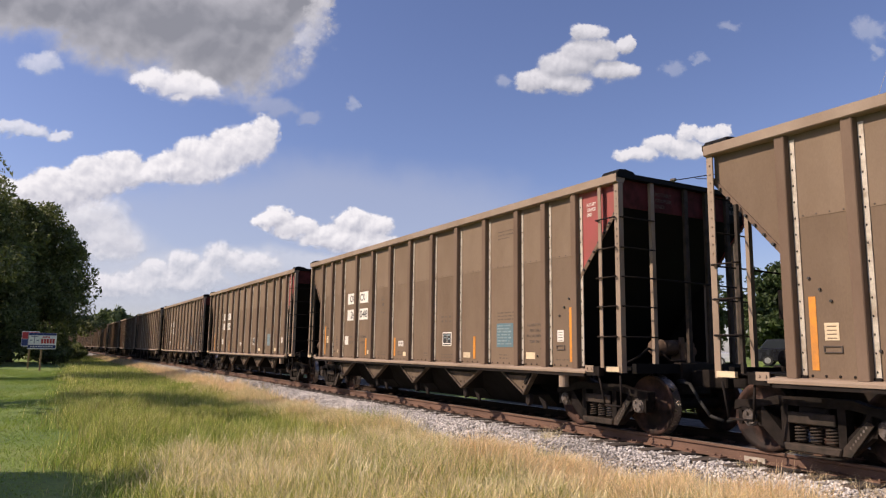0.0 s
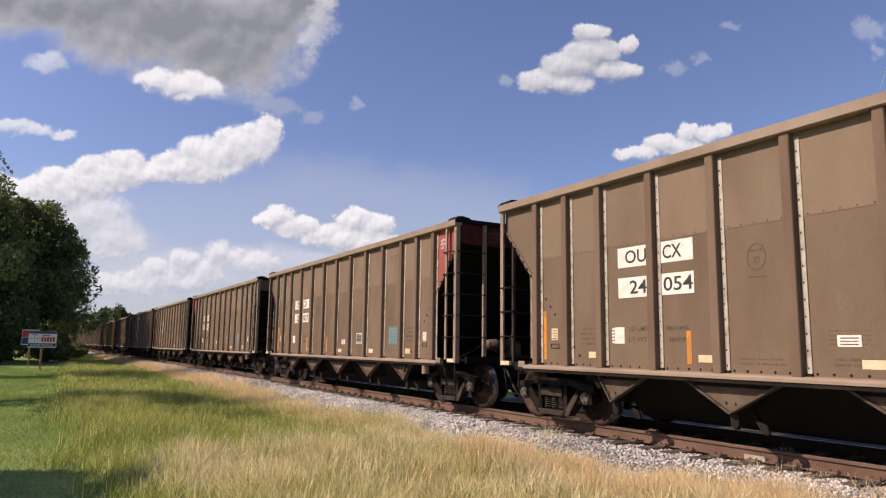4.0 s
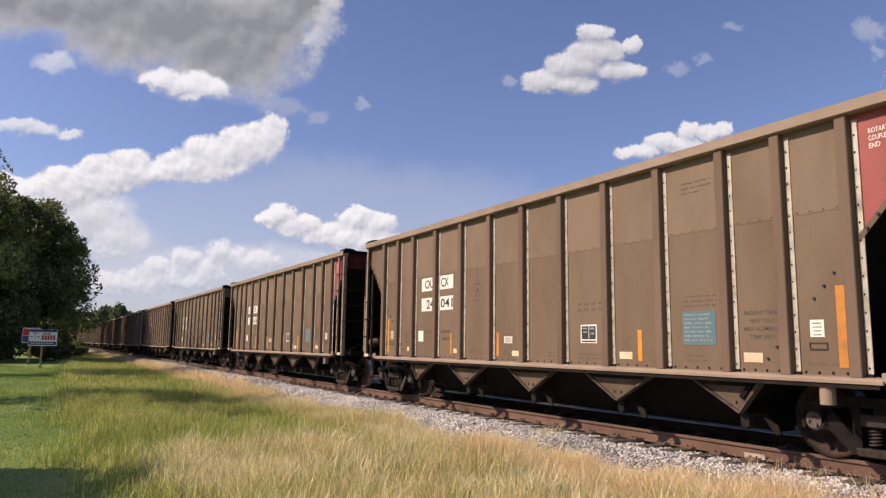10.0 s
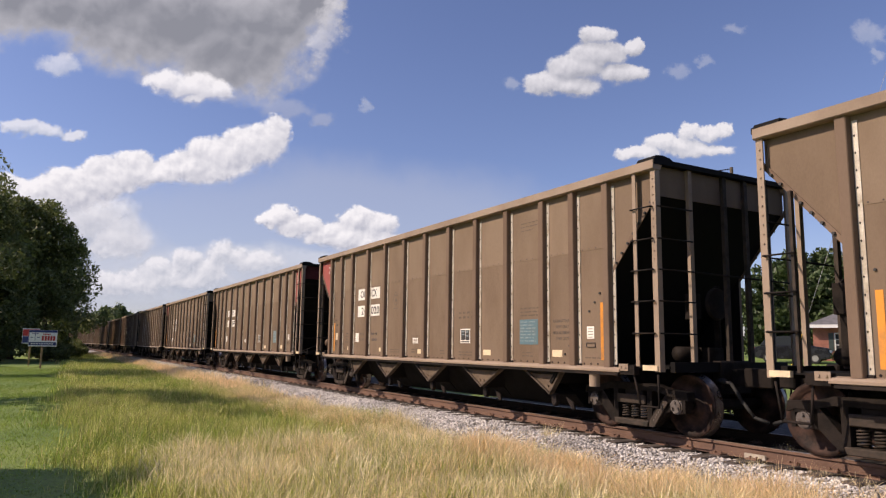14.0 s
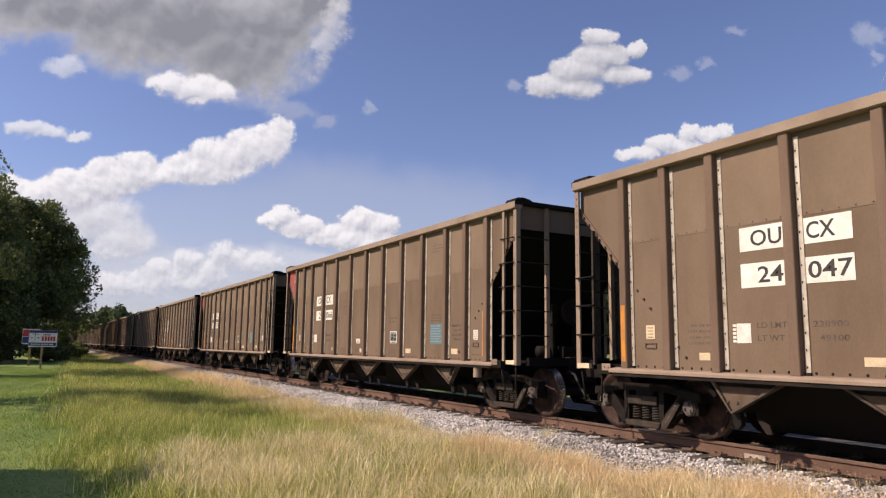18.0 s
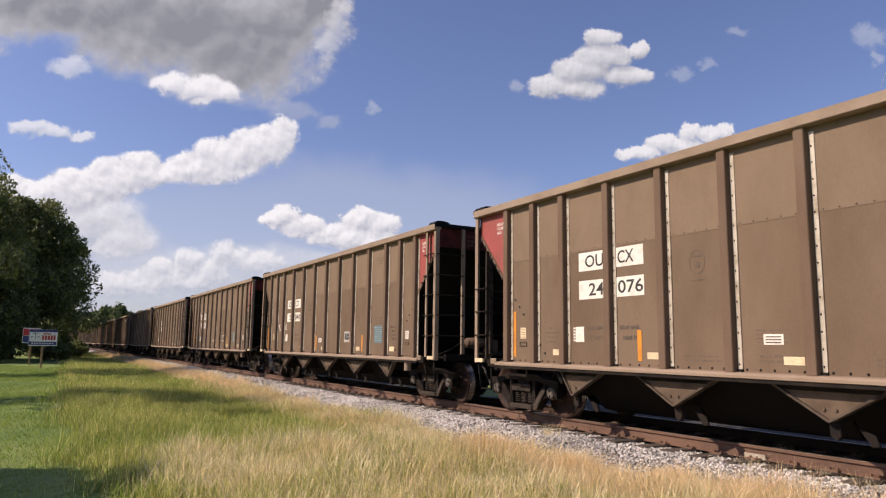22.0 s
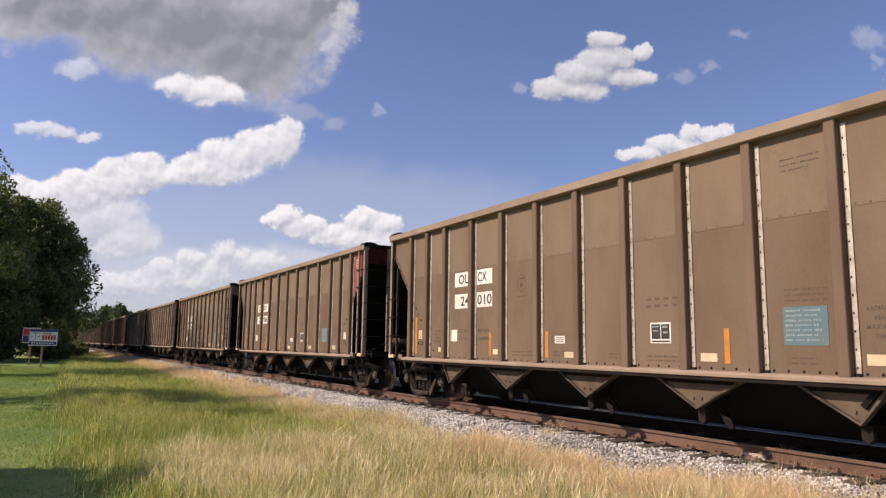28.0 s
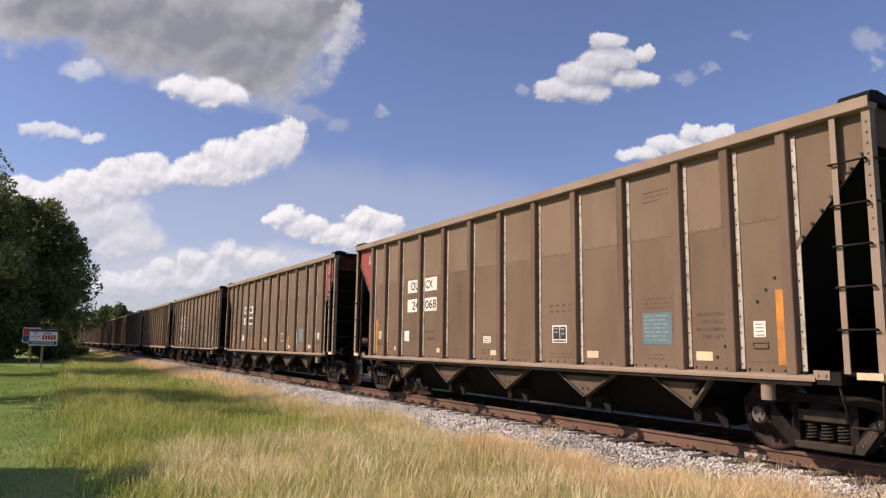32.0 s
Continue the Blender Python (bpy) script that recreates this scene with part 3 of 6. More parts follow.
def build_side(car):
    """The side that faces the camera, piece by piece."""
    me_rib, me_foot, me_s1 = rib_mesh(), foot_mesh(), strip_mesh(0.115)
    for x in RIBS:
        part("rib", me_rib, RIB, car, at=(x, 0, 0))
        part("rib_foot", me_foot, GRIMESHADE, car, "dark notch at the foot of the rib", at=(x, 0, 0))
        part("rivet_strip", me_s1, STRIP, car, "bright riveted flange strip", at=(x, 0, 0))
    for a, b in zip(RIBS, RIBS[1:]):
        w = b - a - 0.004
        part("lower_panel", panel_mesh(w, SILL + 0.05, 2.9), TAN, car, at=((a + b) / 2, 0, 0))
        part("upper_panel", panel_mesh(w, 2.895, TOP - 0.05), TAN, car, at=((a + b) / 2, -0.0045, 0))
    # far side: one sheet and its ribs
    bm = turned(box(B(), -6.25, 6.25, SKIN, SKIN + 0.014, SILL + 0.05, TOP - 0.05))
    # inner face takes the near-black tone of soot and shade
    for f in bm.faces:
        f.material_index = 1 if f.calc_center_median().y < -SKIN - 0.012 else 0
    part("far_side_sheet", bm, (TAN, SLOPE), car)
    bm = rib_mesh()
    bm.transform(Matrix.Rotation(math.pi, 4, "Z"))
    for x in RIBS:
        part("far_rib", bm, RIB, car, at=(x, 0, 0))
    for s, nm in ((1, "near"), (-1, "far")):
        bm = prism(B(), [(SIDE - 0.035, TOP), (SIDE - 0.035, TOP - 0.125), (SIDE - 0.015, TOP - 0.14), (SKIN + 0.02, TOP - 0.14), (SKIN + 0.08, TOP - 0.02), (SKIN + 0.08, TOP)], "x", -HALF - 0.03, HALF + 0.03)
        part("top_chord", turned(bm) if s < 0 else bm, CHORD, car, "pale tan top rail of the open hopper")
        bm = prism(B(), [(SIDE - 0.03, SILL - 0.008), (SIDE - 0.03, SILL + 0.025), (SIDE + 0.0, SILL + 0.055), (SKIN + 0.02, SILL + 0.07), (SKIN + 0.02, SILL - 0.012), (SIDE - 0.02, SILL - 0.012)], "x", -6.45, 6.45)
        part("side_sill", turned(bm) if s < 0 else bm, CHORD, car, "tan side sill under the panels")
        # near-black strip that draws the dark line below the pale sill
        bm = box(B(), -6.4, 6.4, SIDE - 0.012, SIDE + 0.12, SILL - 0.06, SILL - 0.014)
        part("sill_angle", turned(bm) if s < 0 else bm, GRIMESHADE, car)


def build_end(car, sign, red):
    """One end: triangular side sheets, slope sheet, posts, ladders, platform, brake gear. sign +1: the leading end."""
    fl = sign < 0
    colour = RED if red else TAN
    end_mark = "faded red corner sheet of the rotary coupler end" if red else ""
    for s in (1, -1):
        for a, b in ((6.2, HALF - 0.1),):
            za = 2.52 + (a - 6.24) * 1.12
            zb = 2.52 + (b - 6.24) * 1.12
            bm = prism(B(), [(a - 0.05, TOP - 0.14), (b + 0.05, TOP - 0.14), (b + 0.05, zb + 0.05), (a - 0.05, za - 0.05)], "y", SKIN, SKIN + 0.014)
            part("corner_sheet", turned(flipped(bm, not fl)) if s < 0 else flipped(bm, fl), colour, car, end_mark)
        bm = prism(B(), [(6.24, 2.47), (HALF - 0.03, 3.545), (HALF - 0.03, 3.64), (6.24, 2.565)], "y", SKIN - 0.016, SKIN)
        part("slope_edge", turned(flipped(bm, not fl)) if s < 0 else flipped(bm, fl), RIB, car, "bolted tan edge of the slope sheet")
        bm = B()
        for i in range(7):
            x = 6.34 + i * 0.125
            rod(bm, (x, SKIN - 0.016, 2.51 + (x - 6.24) * 1.12), (x, SKIN - 0.045, 2.51 + (x - 6.24) * 1.12), 0.021, 6)
        part("slope_bolts", turned(flipped(bm, not fl)) if s < 0 else flipped(bm, fl), BLACK, car)["kind"] = "stuff"
        # corner post: angle section
        bm = box(B(), HALF - 0.075, HALF + 0.02, SIDE + 0.01, SIDE + 0.03, 0.96, TOP - 0.13)
        box(bm, HALF + 0.005, HALF + 0.02, SIDE + 0.03, SIDE + 0.11, 0.96, TOP - 0.13)
        for z in np.arange(2.6, 3.85, 0.12):
            rod(bm, (HALF - 0.03, SIDE + 0.01, z), (HALF - 0.03, SIDE - 0.003, z), 0.013, 6)
        part("corner_post", turned(flipped(bm, not fl)) if s < 0 else flipped(bm, fl), CHORD, car, "tan steel corner post")
        top = 3.2 if fl else TOP - 0.13
        w = 0.015 if fl else 0.0
        bm = box(B(), 6.78 + w, 6.85 - w, SIDE + 0.0, SIDE + 0.015, 1.03, top)
        box(bm, 6.78 + w, 6.792 + w, SIDE + 0.015, SIDE + 0.07 - w, 1.03, top)
        part("ladder_stile", turned(flipped(bm, not fl)) if s < 0 else flipped(bm, fl), LITDUSTY if fl else CHORD, car)
    for z in (1.51, 1.98, 2.44, 2.9, 3.38):
        bm = rod(B(), (6.76, SIDE - 0.035, z), (HALF - 0.03, SIDE - 0.035, z), 0.012, 7)
        for x in (6.78, HALF - 0.05):
            rod(bm, (x, SIDE - 0.035, z), (x, SIDE, z), 0.016, 6)
        if not fl or z < 2.6:
            part("ladder_rung", flipped(bm, fl), GRIMESHADE, car, smooth=True)
        else:
            bm.free()
    for z in (1.51, 1.98, 2.44, 2.9, 3.38):
        bm = rod(B(), (HALF + 0.03, SIDE + 0.03, z), (HALF + 0.03, -0.83, z), 0.012, 7)
        part("end_rung", flipped(bm, fl), GRIMESHADE, car, smooth=True)
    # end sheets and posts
    # end sheets have the shade between cars painted into their darker colours
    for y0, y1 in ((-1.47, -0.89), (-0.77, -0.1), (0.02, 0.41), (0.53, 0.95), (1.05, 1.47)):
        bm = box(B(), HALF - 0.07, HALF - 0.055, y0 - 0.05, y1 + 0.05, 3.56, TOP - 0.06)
        part("end_sheet", flipped(bm, fl), (SLOPE if y0 > 1 else REDSHADE) if red else TAN, car, end_mark and ("near-black end sheet, soot and shade in its colour" if y0 > 1 else "dark red end sheet, soot and shade in its colour"))
    for y in (-0.83, -0.04, 0.47, 1.0):
        bm = box(B(), HALF - 0.05, HALF + 0.01, y - 0.04, y + 0.04, 1.06, TOP - 0.06)
        for z in np.arange(3.1, 3.95, 0.14):
            rod(bm, (HALF + 0.01, y, z), (HALF + 0.025, y, z), 0.013, 6)
        part("end_post", flipped(bm, fl), CHORD if y < -0.5 else LITDUSTY, car)
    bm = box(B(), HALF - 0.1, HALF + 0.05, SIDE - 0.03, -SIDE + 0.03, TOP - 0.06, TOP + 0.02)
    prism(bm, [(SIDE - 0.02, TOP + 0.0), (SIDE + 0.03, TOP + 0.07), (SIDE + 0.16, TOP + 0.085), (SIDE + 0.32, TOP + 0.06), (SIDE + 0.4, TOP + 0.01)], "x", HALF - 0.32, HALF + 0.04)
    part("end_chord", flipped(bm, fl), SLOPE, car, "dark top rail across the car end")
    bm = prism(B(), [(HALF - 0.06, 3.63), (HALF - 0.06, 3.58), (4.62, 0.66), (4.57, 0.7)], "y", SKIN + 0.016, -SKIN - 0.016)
    part("slope_sheet", flipped(bm, fl), SLOPE, car, "near-black sloping end sheet, soot and shade in its colour")
    bm = pipe(B(), [(HALF + 0.03, -0.8, 2.44), (HALF + 0.03, 1.45, 2.4)], 0.014)
    part("grab_rail", flipped(bm, fl), GRIMESHADE, car)
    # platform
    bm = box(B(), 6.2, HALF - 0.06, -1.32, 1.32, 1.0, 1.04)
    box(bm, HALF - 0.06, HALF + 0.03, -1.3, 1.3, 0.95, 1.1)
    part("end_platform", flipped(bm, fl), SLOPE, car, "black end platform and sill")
    bm = box(B(), 6.43, 6.62, SIDE - 0.012, SIDE - 0.001, 0.955, 1.06)
    for q in (6.48, 6.57):
        rod(bm, (q, SIDE - 0.012, 1.01), (q, SIDE - 0.026, 1.01), 0.018, 8)
    part("bracket_plate", flipped(bm, fl), CHORD, car, "pale bolted bracket plate")
    for s in (1, -1):
        bm = box(B(), 6.44, 6.74, SIDE, SIDE + 0.1, 0.9, 1.04)
        part("jacking_block", turned(flipped(bm, not fl)) if s < 0 else flipped(bm, fl), CAST, car)
        bm = box(B(), 6.92, 7.2, SIDE - 0.01, SIDE + 0.05, 0.975, 1.05)
        part("step_plate", turned(flipped(bm, not fl)) if s < 0 else flipped(bm, fl), CREAM, car, "pale painted step plate")
        bm = pipe(B(), [(6.68, SIDE + 0.05, 0.92), (6.76, SIDE + 0.1, 0.45), (7.12, SIDE + 0.1, 0.45), (7.16, SIDE + 0.05, 0.92)], 0.016)
        part("sill_step", turned(flipped(bm, not fl)) if s < 0 else flipped(bm, fl), GRIMESHADE, car, smooth=True)
        if not fl:
            bm = rod(B(), (5.77, SIDE + 0.09, 0.9), (5.77, SIDE + 0.09, 0.68), 0.085, 18)
            part("chute_post", turned(bm) if s < 0 else bm, CHORD, car, "short pale round jacking post", smooth=False)
    # brake gear on the platform
    if red:
        bm = rod(B(), (6.8, -0.45, 1.36), (6.8, 0.2, 1.36), 0.125, 16)
        bmesh.ops.create_icosphere(bm, subdivisions=2, radius=0.125, matrix=Matrix.Translation((6.8, -0.45, 1.36)) @ Matrix.Diagonal((1, 0.5, 1, 1)))
        for q in (-0.3, 0.02):
            rod(bm, (6.8, q, 1.36), (6.8, q + 0.04, 1.36), 0.137, 16)
        part("air_reservoir", flipped(bm, fl), TANK, car, "brown dusty air tank on the end platform", smooth=True)
        bm = box(B(), 6.7, 7.02, 0.05, 0.3, 1.12, 1.45)
        part("brake_valve", flipped(bm, fl), TANK, car, bevel=0.02)
        bm = rod(B(), (7.02, 0.16, 1.3), (7.1, 0.16, 1.3), 0.08, 12)
        rod(bm, (6.9, 0.1, 1.45), (6.9, 0.1, 1.54), 0.05, 10)
        part("valve_cover", flipped(bm, fl), TANK, car)
        bm = prism(B(), [(0.02, 1.1), (0.3, 1.1), (0.26, 1.32), (0.12, 1.5), (0.02, 1.44)], "x", 6.9, 6.93)
        part("gusset_plate", flipped(bm, fl), TANK, car)
        bm = pipe(B(), [(6.95, -0.6, 1.3), (7.02, -0.8, 1.34), (7.03, -1.0, 1.22), (7.03, -1.25, 1.12), (7.0, -1.4, 1.06)], 0.02)
        pipe(bm, [(6.9, -0.4, 1.3), (7.0, -0.3, 1.15), (7.0, 0.4, 1.12), (6.9, 1.0, 1.08)], 0.018)
        part("brake_pipe", flipped(bm, fl), GRIMESHADE, car, smooth=True)
    else:
        bm = rod(B(), (6.8, -0.75, 1.22), (6.8, -0.3, 1.22), 0.11, 16)
        part("air_reservoir", flipped(bm, fl), CAST, car, "dusty brake cylinder on the end platform", smooth=True)
        bm = box(B(), 6.75, 7.05, -0.32, 0.02, 1.05, 1.32)
        box(bm, 6.8, 7.0, -0.55, -0.4, 1.75, 2.15)
        box(bm, 6.85, 6.95, -0.5, -0.44, 1.1, 1.8)
        box(bm, 6.85, 6.95, 0.05, 0.11, 1.1, 2.3)
        part("hand_brake_stand", flipped(bm, fl), CAST, car, bevel=0.01)
        bm = B()
        bmesh.ops.create_cone(bm, cap_ends=True, segments=20, radius1=0.26, radius2=0.24, depth=0.05, matrix=Matrix.Translation((7.06, -0.1, 2.0)) @ Matrix.Rotation(math.pi / 2, 4, "Y"))
        part("hand_brake_wheel", flipped(bm, fl), GRIMESHADE, car)
    # coupler, hose
    bm = box(B(), 6.9, 7.62, -0.11, 0.11, 0.76, 1.0)
    coupler = part("coupler", turned(bm) if fl else bm, CAST, car, "rusty knuckle coupler", bevel=0.02)
    for nm, bx in (("coupler_head", (7.55, 8.02, -0.2, 0.06, 0.74, 1.02)), ("knuckle", (7.82, 8.06, 0.04, 0.2, 0.76, 1.0)), ("striker_plate", (7.1, 7.28, -0.34, 0.34, 0.62, 1.12))):
        bm = box(B(), *bx)
        part(nm, turned(bm) if fl else bm, CAST, coupler, bevel=0.02)
    pts = [(7.2, -0.35, 0.82), (7.5, -0.42, 0.8), (7.68, -0.42, 0.55), (7.85, -0.4, 0.34), (8.05, -0.36, 0.28)]
    bm = pipe(B(), pts, 0.026, 8)
    rod(bm, pts[0], (7.38, -0.39, 0.83), 0.035, 8)
    part("air_hose", flipped(bm, fl), RUBBER, car, "hanging black air-brake hose", smooth=True)


def build_under(car):
    for s in (1, -1):
        for i, (a, b, v) in enumerate(((-4.62, -3.7, -4.36), (-2.8, -1.5, -2.17), (-0.54, 0.75, 0.1), (1.69, 3.0, 2.34), (3.9, 4.84, 4.56))):
            y = -1.44
            # near-black sheet stands in for the sill's shadow above the plate
            dark_sheet = s > 0 and prism(B(), [(v + (a - v) * 1.28, 0.95), (v + (b - v) * 1.28, 0.95), (v + (b - v) * 0.91, 0.82), (v + (a - v) * 0.91, 0.82)], "y", y + 0.006, y + 0.02)
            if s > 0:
                part("gusset_web", dark_sheet, GRIMESHADE, car)
            bm = prism(B(), [(v + (a - v) * 0.91, 0.818), (v + (b - v) * 0.91, 0.818), (v, 0.5)], "y", y, y + 0.02)
            for q in (-0.07, 0.07):
                rod(bm, (v + q, y, 0.62), (v + q, y - 0.02, 0.62), 0.02, 6)
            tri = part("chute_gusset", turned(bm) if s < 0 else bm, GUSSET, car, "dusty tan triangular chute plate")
            bm = B()
            for q in (a, b):
                w = 0.03 if q == b else -0.03
                prism(bm, [(v + (q - v) * 1.28 + w, 0.95), (v + (q - v) * 1.28 - w, 0.95), (v, 0.505), (v, 0.475)], "y", y - 0.045, y + 0.06)
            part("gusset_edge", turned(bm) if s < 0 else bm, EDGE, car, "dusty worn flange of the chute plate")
            bm = prism(B(), [(v - 0.06, 0.49), (v + 0.07, 0.49), (v + 0.08, 0.33), (v + 0.02, 0.27), (v - 0.05, 0.32)], "y", y + 0.05, y + 0.14)
            part("door_lever", turned(bm) if s < 0 else bm, GRIMESHADE, car, bevel=0.008)
            bm = prism(B(), [(v + 0.2, 0.44), (v + 0.4, 0.36), (v + 0.44, 0.25), (v + 0.36, 0.23), (v + 0.28, 0.33)], "y", y + 0.16, y + 0.2)
            part("lever_arm", turned(bm) if s < 0 else bm, GRIMESHADE, car, bevel=0.008)
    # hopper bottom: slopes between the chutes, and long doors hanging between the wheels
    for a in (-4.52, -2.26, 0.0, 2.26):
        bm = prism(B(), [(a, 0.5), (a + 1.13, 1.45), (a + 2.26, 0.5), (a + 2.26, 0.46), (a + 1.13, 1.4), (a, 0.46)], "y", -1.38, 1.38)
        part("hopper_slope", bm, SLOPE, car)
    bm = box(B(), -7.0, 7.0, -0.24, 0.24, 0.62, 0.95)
    part("centre_sill", bm, GRIMESHADE, car)
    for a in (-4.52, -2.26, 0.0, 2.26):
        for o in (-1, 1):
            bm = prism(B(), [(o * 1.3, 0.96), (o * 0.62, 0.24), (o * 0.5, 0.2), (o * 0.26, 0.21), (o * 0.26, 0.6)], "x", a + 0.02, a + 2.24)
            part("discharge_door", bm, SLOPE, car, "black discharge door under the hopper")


def wheel_mesh(y):
    """A freight wheel: profile turned round the axle; the flange inside."""
    o = 1 if y > 0 else -1
    prof = [(0.10, -0.09), (0.10, 0.09), (0.16, 0.07), (0.2, 0.015), (0.36, 0.0), (0.39, 0.05), (0.45, 0.055), (0.457, 0.045), (0.462, -0.05), (0.487, -0.07), (0.485, -0.085), (0.39, -0.085), (0.36, -0.03), (0.2, -0.02), (0.16, -0.08)]
    n = 40
    bm = B()
    rings = [[bm.verts.new((r * math.cos(6.2832 * i / n), y + o * d, r * math.sin(6.2832 * i / n))) for i in range(n)] for r, d in prof]
    for k in range(len(prof)):
        ra, rb = rings[k], rings[(k + 1) % len(prof)]
        for i in range(n):
            f = bm.faces.new((ra[i], ra[(i + 1) % n], rb[(i + 1) % n], rb[i]))
            f.material_index = 1 if k in (7, 8) else 0
            f.smooth = True
    bmesh.ops.recalc_face_normals(bm, faces=bm.faces)
    return mesh_of("wheel", bm, (WHEEL, TREAD))


def cap_mesh(o):
    bm = rod(B(), (0, o * 0.95, 0), (0, o * 1.13, 0), 0.115, 20)
    rod(bm, (0, o * 1.13, 0), (0, o * 1.15, 0), 0.095, 20)
    for i in range(3):
        a = 2.094 * i
        rod(bm, (0.06 * math.cos(a), o * 1.15, 0.06 * math.sin(a)), (0.06 * math.cos(a), o * 1.175, 0.06 * math.sin(a)), 0.02, 6)
    return mesh_of("bearing_cap", bm, CAP)


def coil_mesh():
    """One wound spring: a round wire on a helix."""
    n, k, verts, faces = 72, 6, [], []
    for i in range(n + 1):
        a = 6.2832 * 5.5 * i / n
        for j in range(k):
            b = 6.2832 * j / k
            r = 0.066 + 0.014 * math.cos(b)
            verts.append((r * math.cos(a), r * math.sin(a), 0.015 + 0.21 * i / n + 0.014 * math.sin(b)))
    for i in range(n):
        for j in range(k):
            faces.append((i * k + j, i * k + (j + 1) % k, (i + 1) * k + (j + 1) % k, (i + 1) * k + j))
    return big_mesh("spring", np.array(verts), np.array(faces), LITDUSTY, True)


def build_trucks(car):
    wheels = []
    coil = coil_mesh()
    axle = mesh_of("axle", rod(B(), (0, -1.0, 0), (0, 1.0, 0), 0.085, 14), GRIMESHADE, False)
    w_me = [wheel_mesh(-0.775), wheel_mesh(0.775)]
    c_me = [cap_mesh(-1), cap_mesh(1)]
    for x in AXLES:
        ws = part("wheel_set", axle, GRIMESHADE, car, at=(x, 0, 0.457))
        for m in w_me:
            part("wheel", m, WHEEL, ws, "rusty steel wheel with worn tread")
        for m in c_me:
            part("bearing_cap", m, CAP, ws, "grey roller-bearing end cap")
        wheels.append(ws)
    for c in (-6.22, 6.22):
        truck = part("truck", box(B(), c - 0.19, c + 0.19, -1.12, 1.12, 0.42, 0.66), CAST, car, "cast steel truck bolster", bevel=0.02)
        for s in (-1, 1):
            y0, y1 = (-1.14, -0.98) if s < 0 else (0.98, 1.14)
            bm = B()
            # upper arch, side columns and lower bow, leaving the spring window and the two side openings
            prism(bm, [(-1.1, 0.54), (-1.08, 0.67), (-0.7, 0.7), (-0.48, 0.76), (0.48, 0.76), (0.7, 0.7), (1.08, 0.67), (1.1, 0.54), (0.98, 0.585), (0.8, 0.585), (0.72, 0.6), (0.48, 0.65), (-0.48, 0.65), (-0.72, 0.6), (-0.8, 0.585), (-0.98, 0.585)], "y", y0, y1)
            prism(bm, [(-0.8, 0.6), (-0.68, 0.62), (-0.3, 0.2), (-0.32, 0.11), (-0.44, 0.12), (-0.8, 0.46)], "y", y0 + 0.01, y1 - 0.01)
            prism(bm, [(0.8, 0.6), (0.68, 0.62), (0.3, 0.2), (0.32, 0.11), (0.44, 0.12), (0.8, 0.46)], "y", y0 + 0.01, y1 - 0.01)
            plank = prism(B(), [(c - 0.34, 0.11), (c + 0.34, 0.11), (c + 0.37, 0.2), (c - 0.37, 0.2)], "y", y0 - 0.05, y1 + 0.05)
            part("spring_seat", plank, LITDUSTY, truck, "dusty spring seat, sunlight in its paler tone", bevel=0.012)
            for q in (-0.36, 0.36):
                box(bm, c * 0 + q - 0.05, q + 0.05, y0, y1, 0.18, 0.68)
            bmesh.ops.translate(bm, vec=(c, 0, 0), verts=bm.verts)
            part("side_frame", bm, CAST, truck, "cast side frame, body's shade in its dark colour", bevel=0.0)
            for q in (-0.2, 0.0, 0.2):
                part("spring", coil, LITDUSTY, truck, "coil spring", at=(c + q, (y0 + y1) / 2, 0.2))
            bm = box(B(), c - 0.3, c + 0.3, y0 - 0.04, y0 if s < 0 else y1 + 0.04, 0.44, 0.58) if s < 0 else box(B(), c - 0.3, c + 0.3, y1, y1 + 0.04, 0.44, 0.58)
            part("bolster_end", bm, LITDUSTY, truck, bevel=0.012)
            for q in (-0.87, 0.87):
                bm = box(B(), c + q - 0.14, c + q + 0.14, y0 + 0.01, y1 - 0.01, 0.54, 0.62)
                box(bm, c + q - 0.17, c + q - 0.12, y0 + 0.01, y1 - 0.01, 0.36, 0.6)
                box(bm, c + q + 0.12, c + q + 0.17, y0 + 0.01, y1 - 0.01, 0.36, 0.6)
                part("pedestal", bm, CAST, truck)
        bm = prism(B(), [(c + 0.36, 0.12), (c + 0.46, 0.12), (c + 0.74, 0.5), (c + 0.66, 0.54), (c + 0.38, 0.22)], "y", -1.165, -1.142)
        part("frame_face", bm, LITDUSTY, truck, "dusty worn face of the side frame")
        bars([(c + 0.45 + 0.032 * i, c + 0.47 + 0.032 * i, 0.21 + 0.041 * i, 0.24 + 0.041 * i) for i in range(7)], -1.165, CAP, truck, "frame_stencil", "white stencilled marks", 0.002)
    return wheels


def dashes(rows):
    """Breaks each worn line of stencilling into bars the width of a letter, with gaps between words."""
    r, out = random.Random(9), []
    for x0, x1, z0, z1 in rows:
        x, left = x0, r.randint(3, 7)
        while x < x1 - 0.012:
            w = min(r.uniform(0.018, 0.03), x1 - x)
            cut = r.uniform(0, 0.25) * (z1 - z0)
            out.append((x, x + w, z0 + cut * r.random(), z1 - cut))
            left -= 1
            x += w + (0.008 if left else 0.035)
            left = left or r.randint(3, 7)
    return out


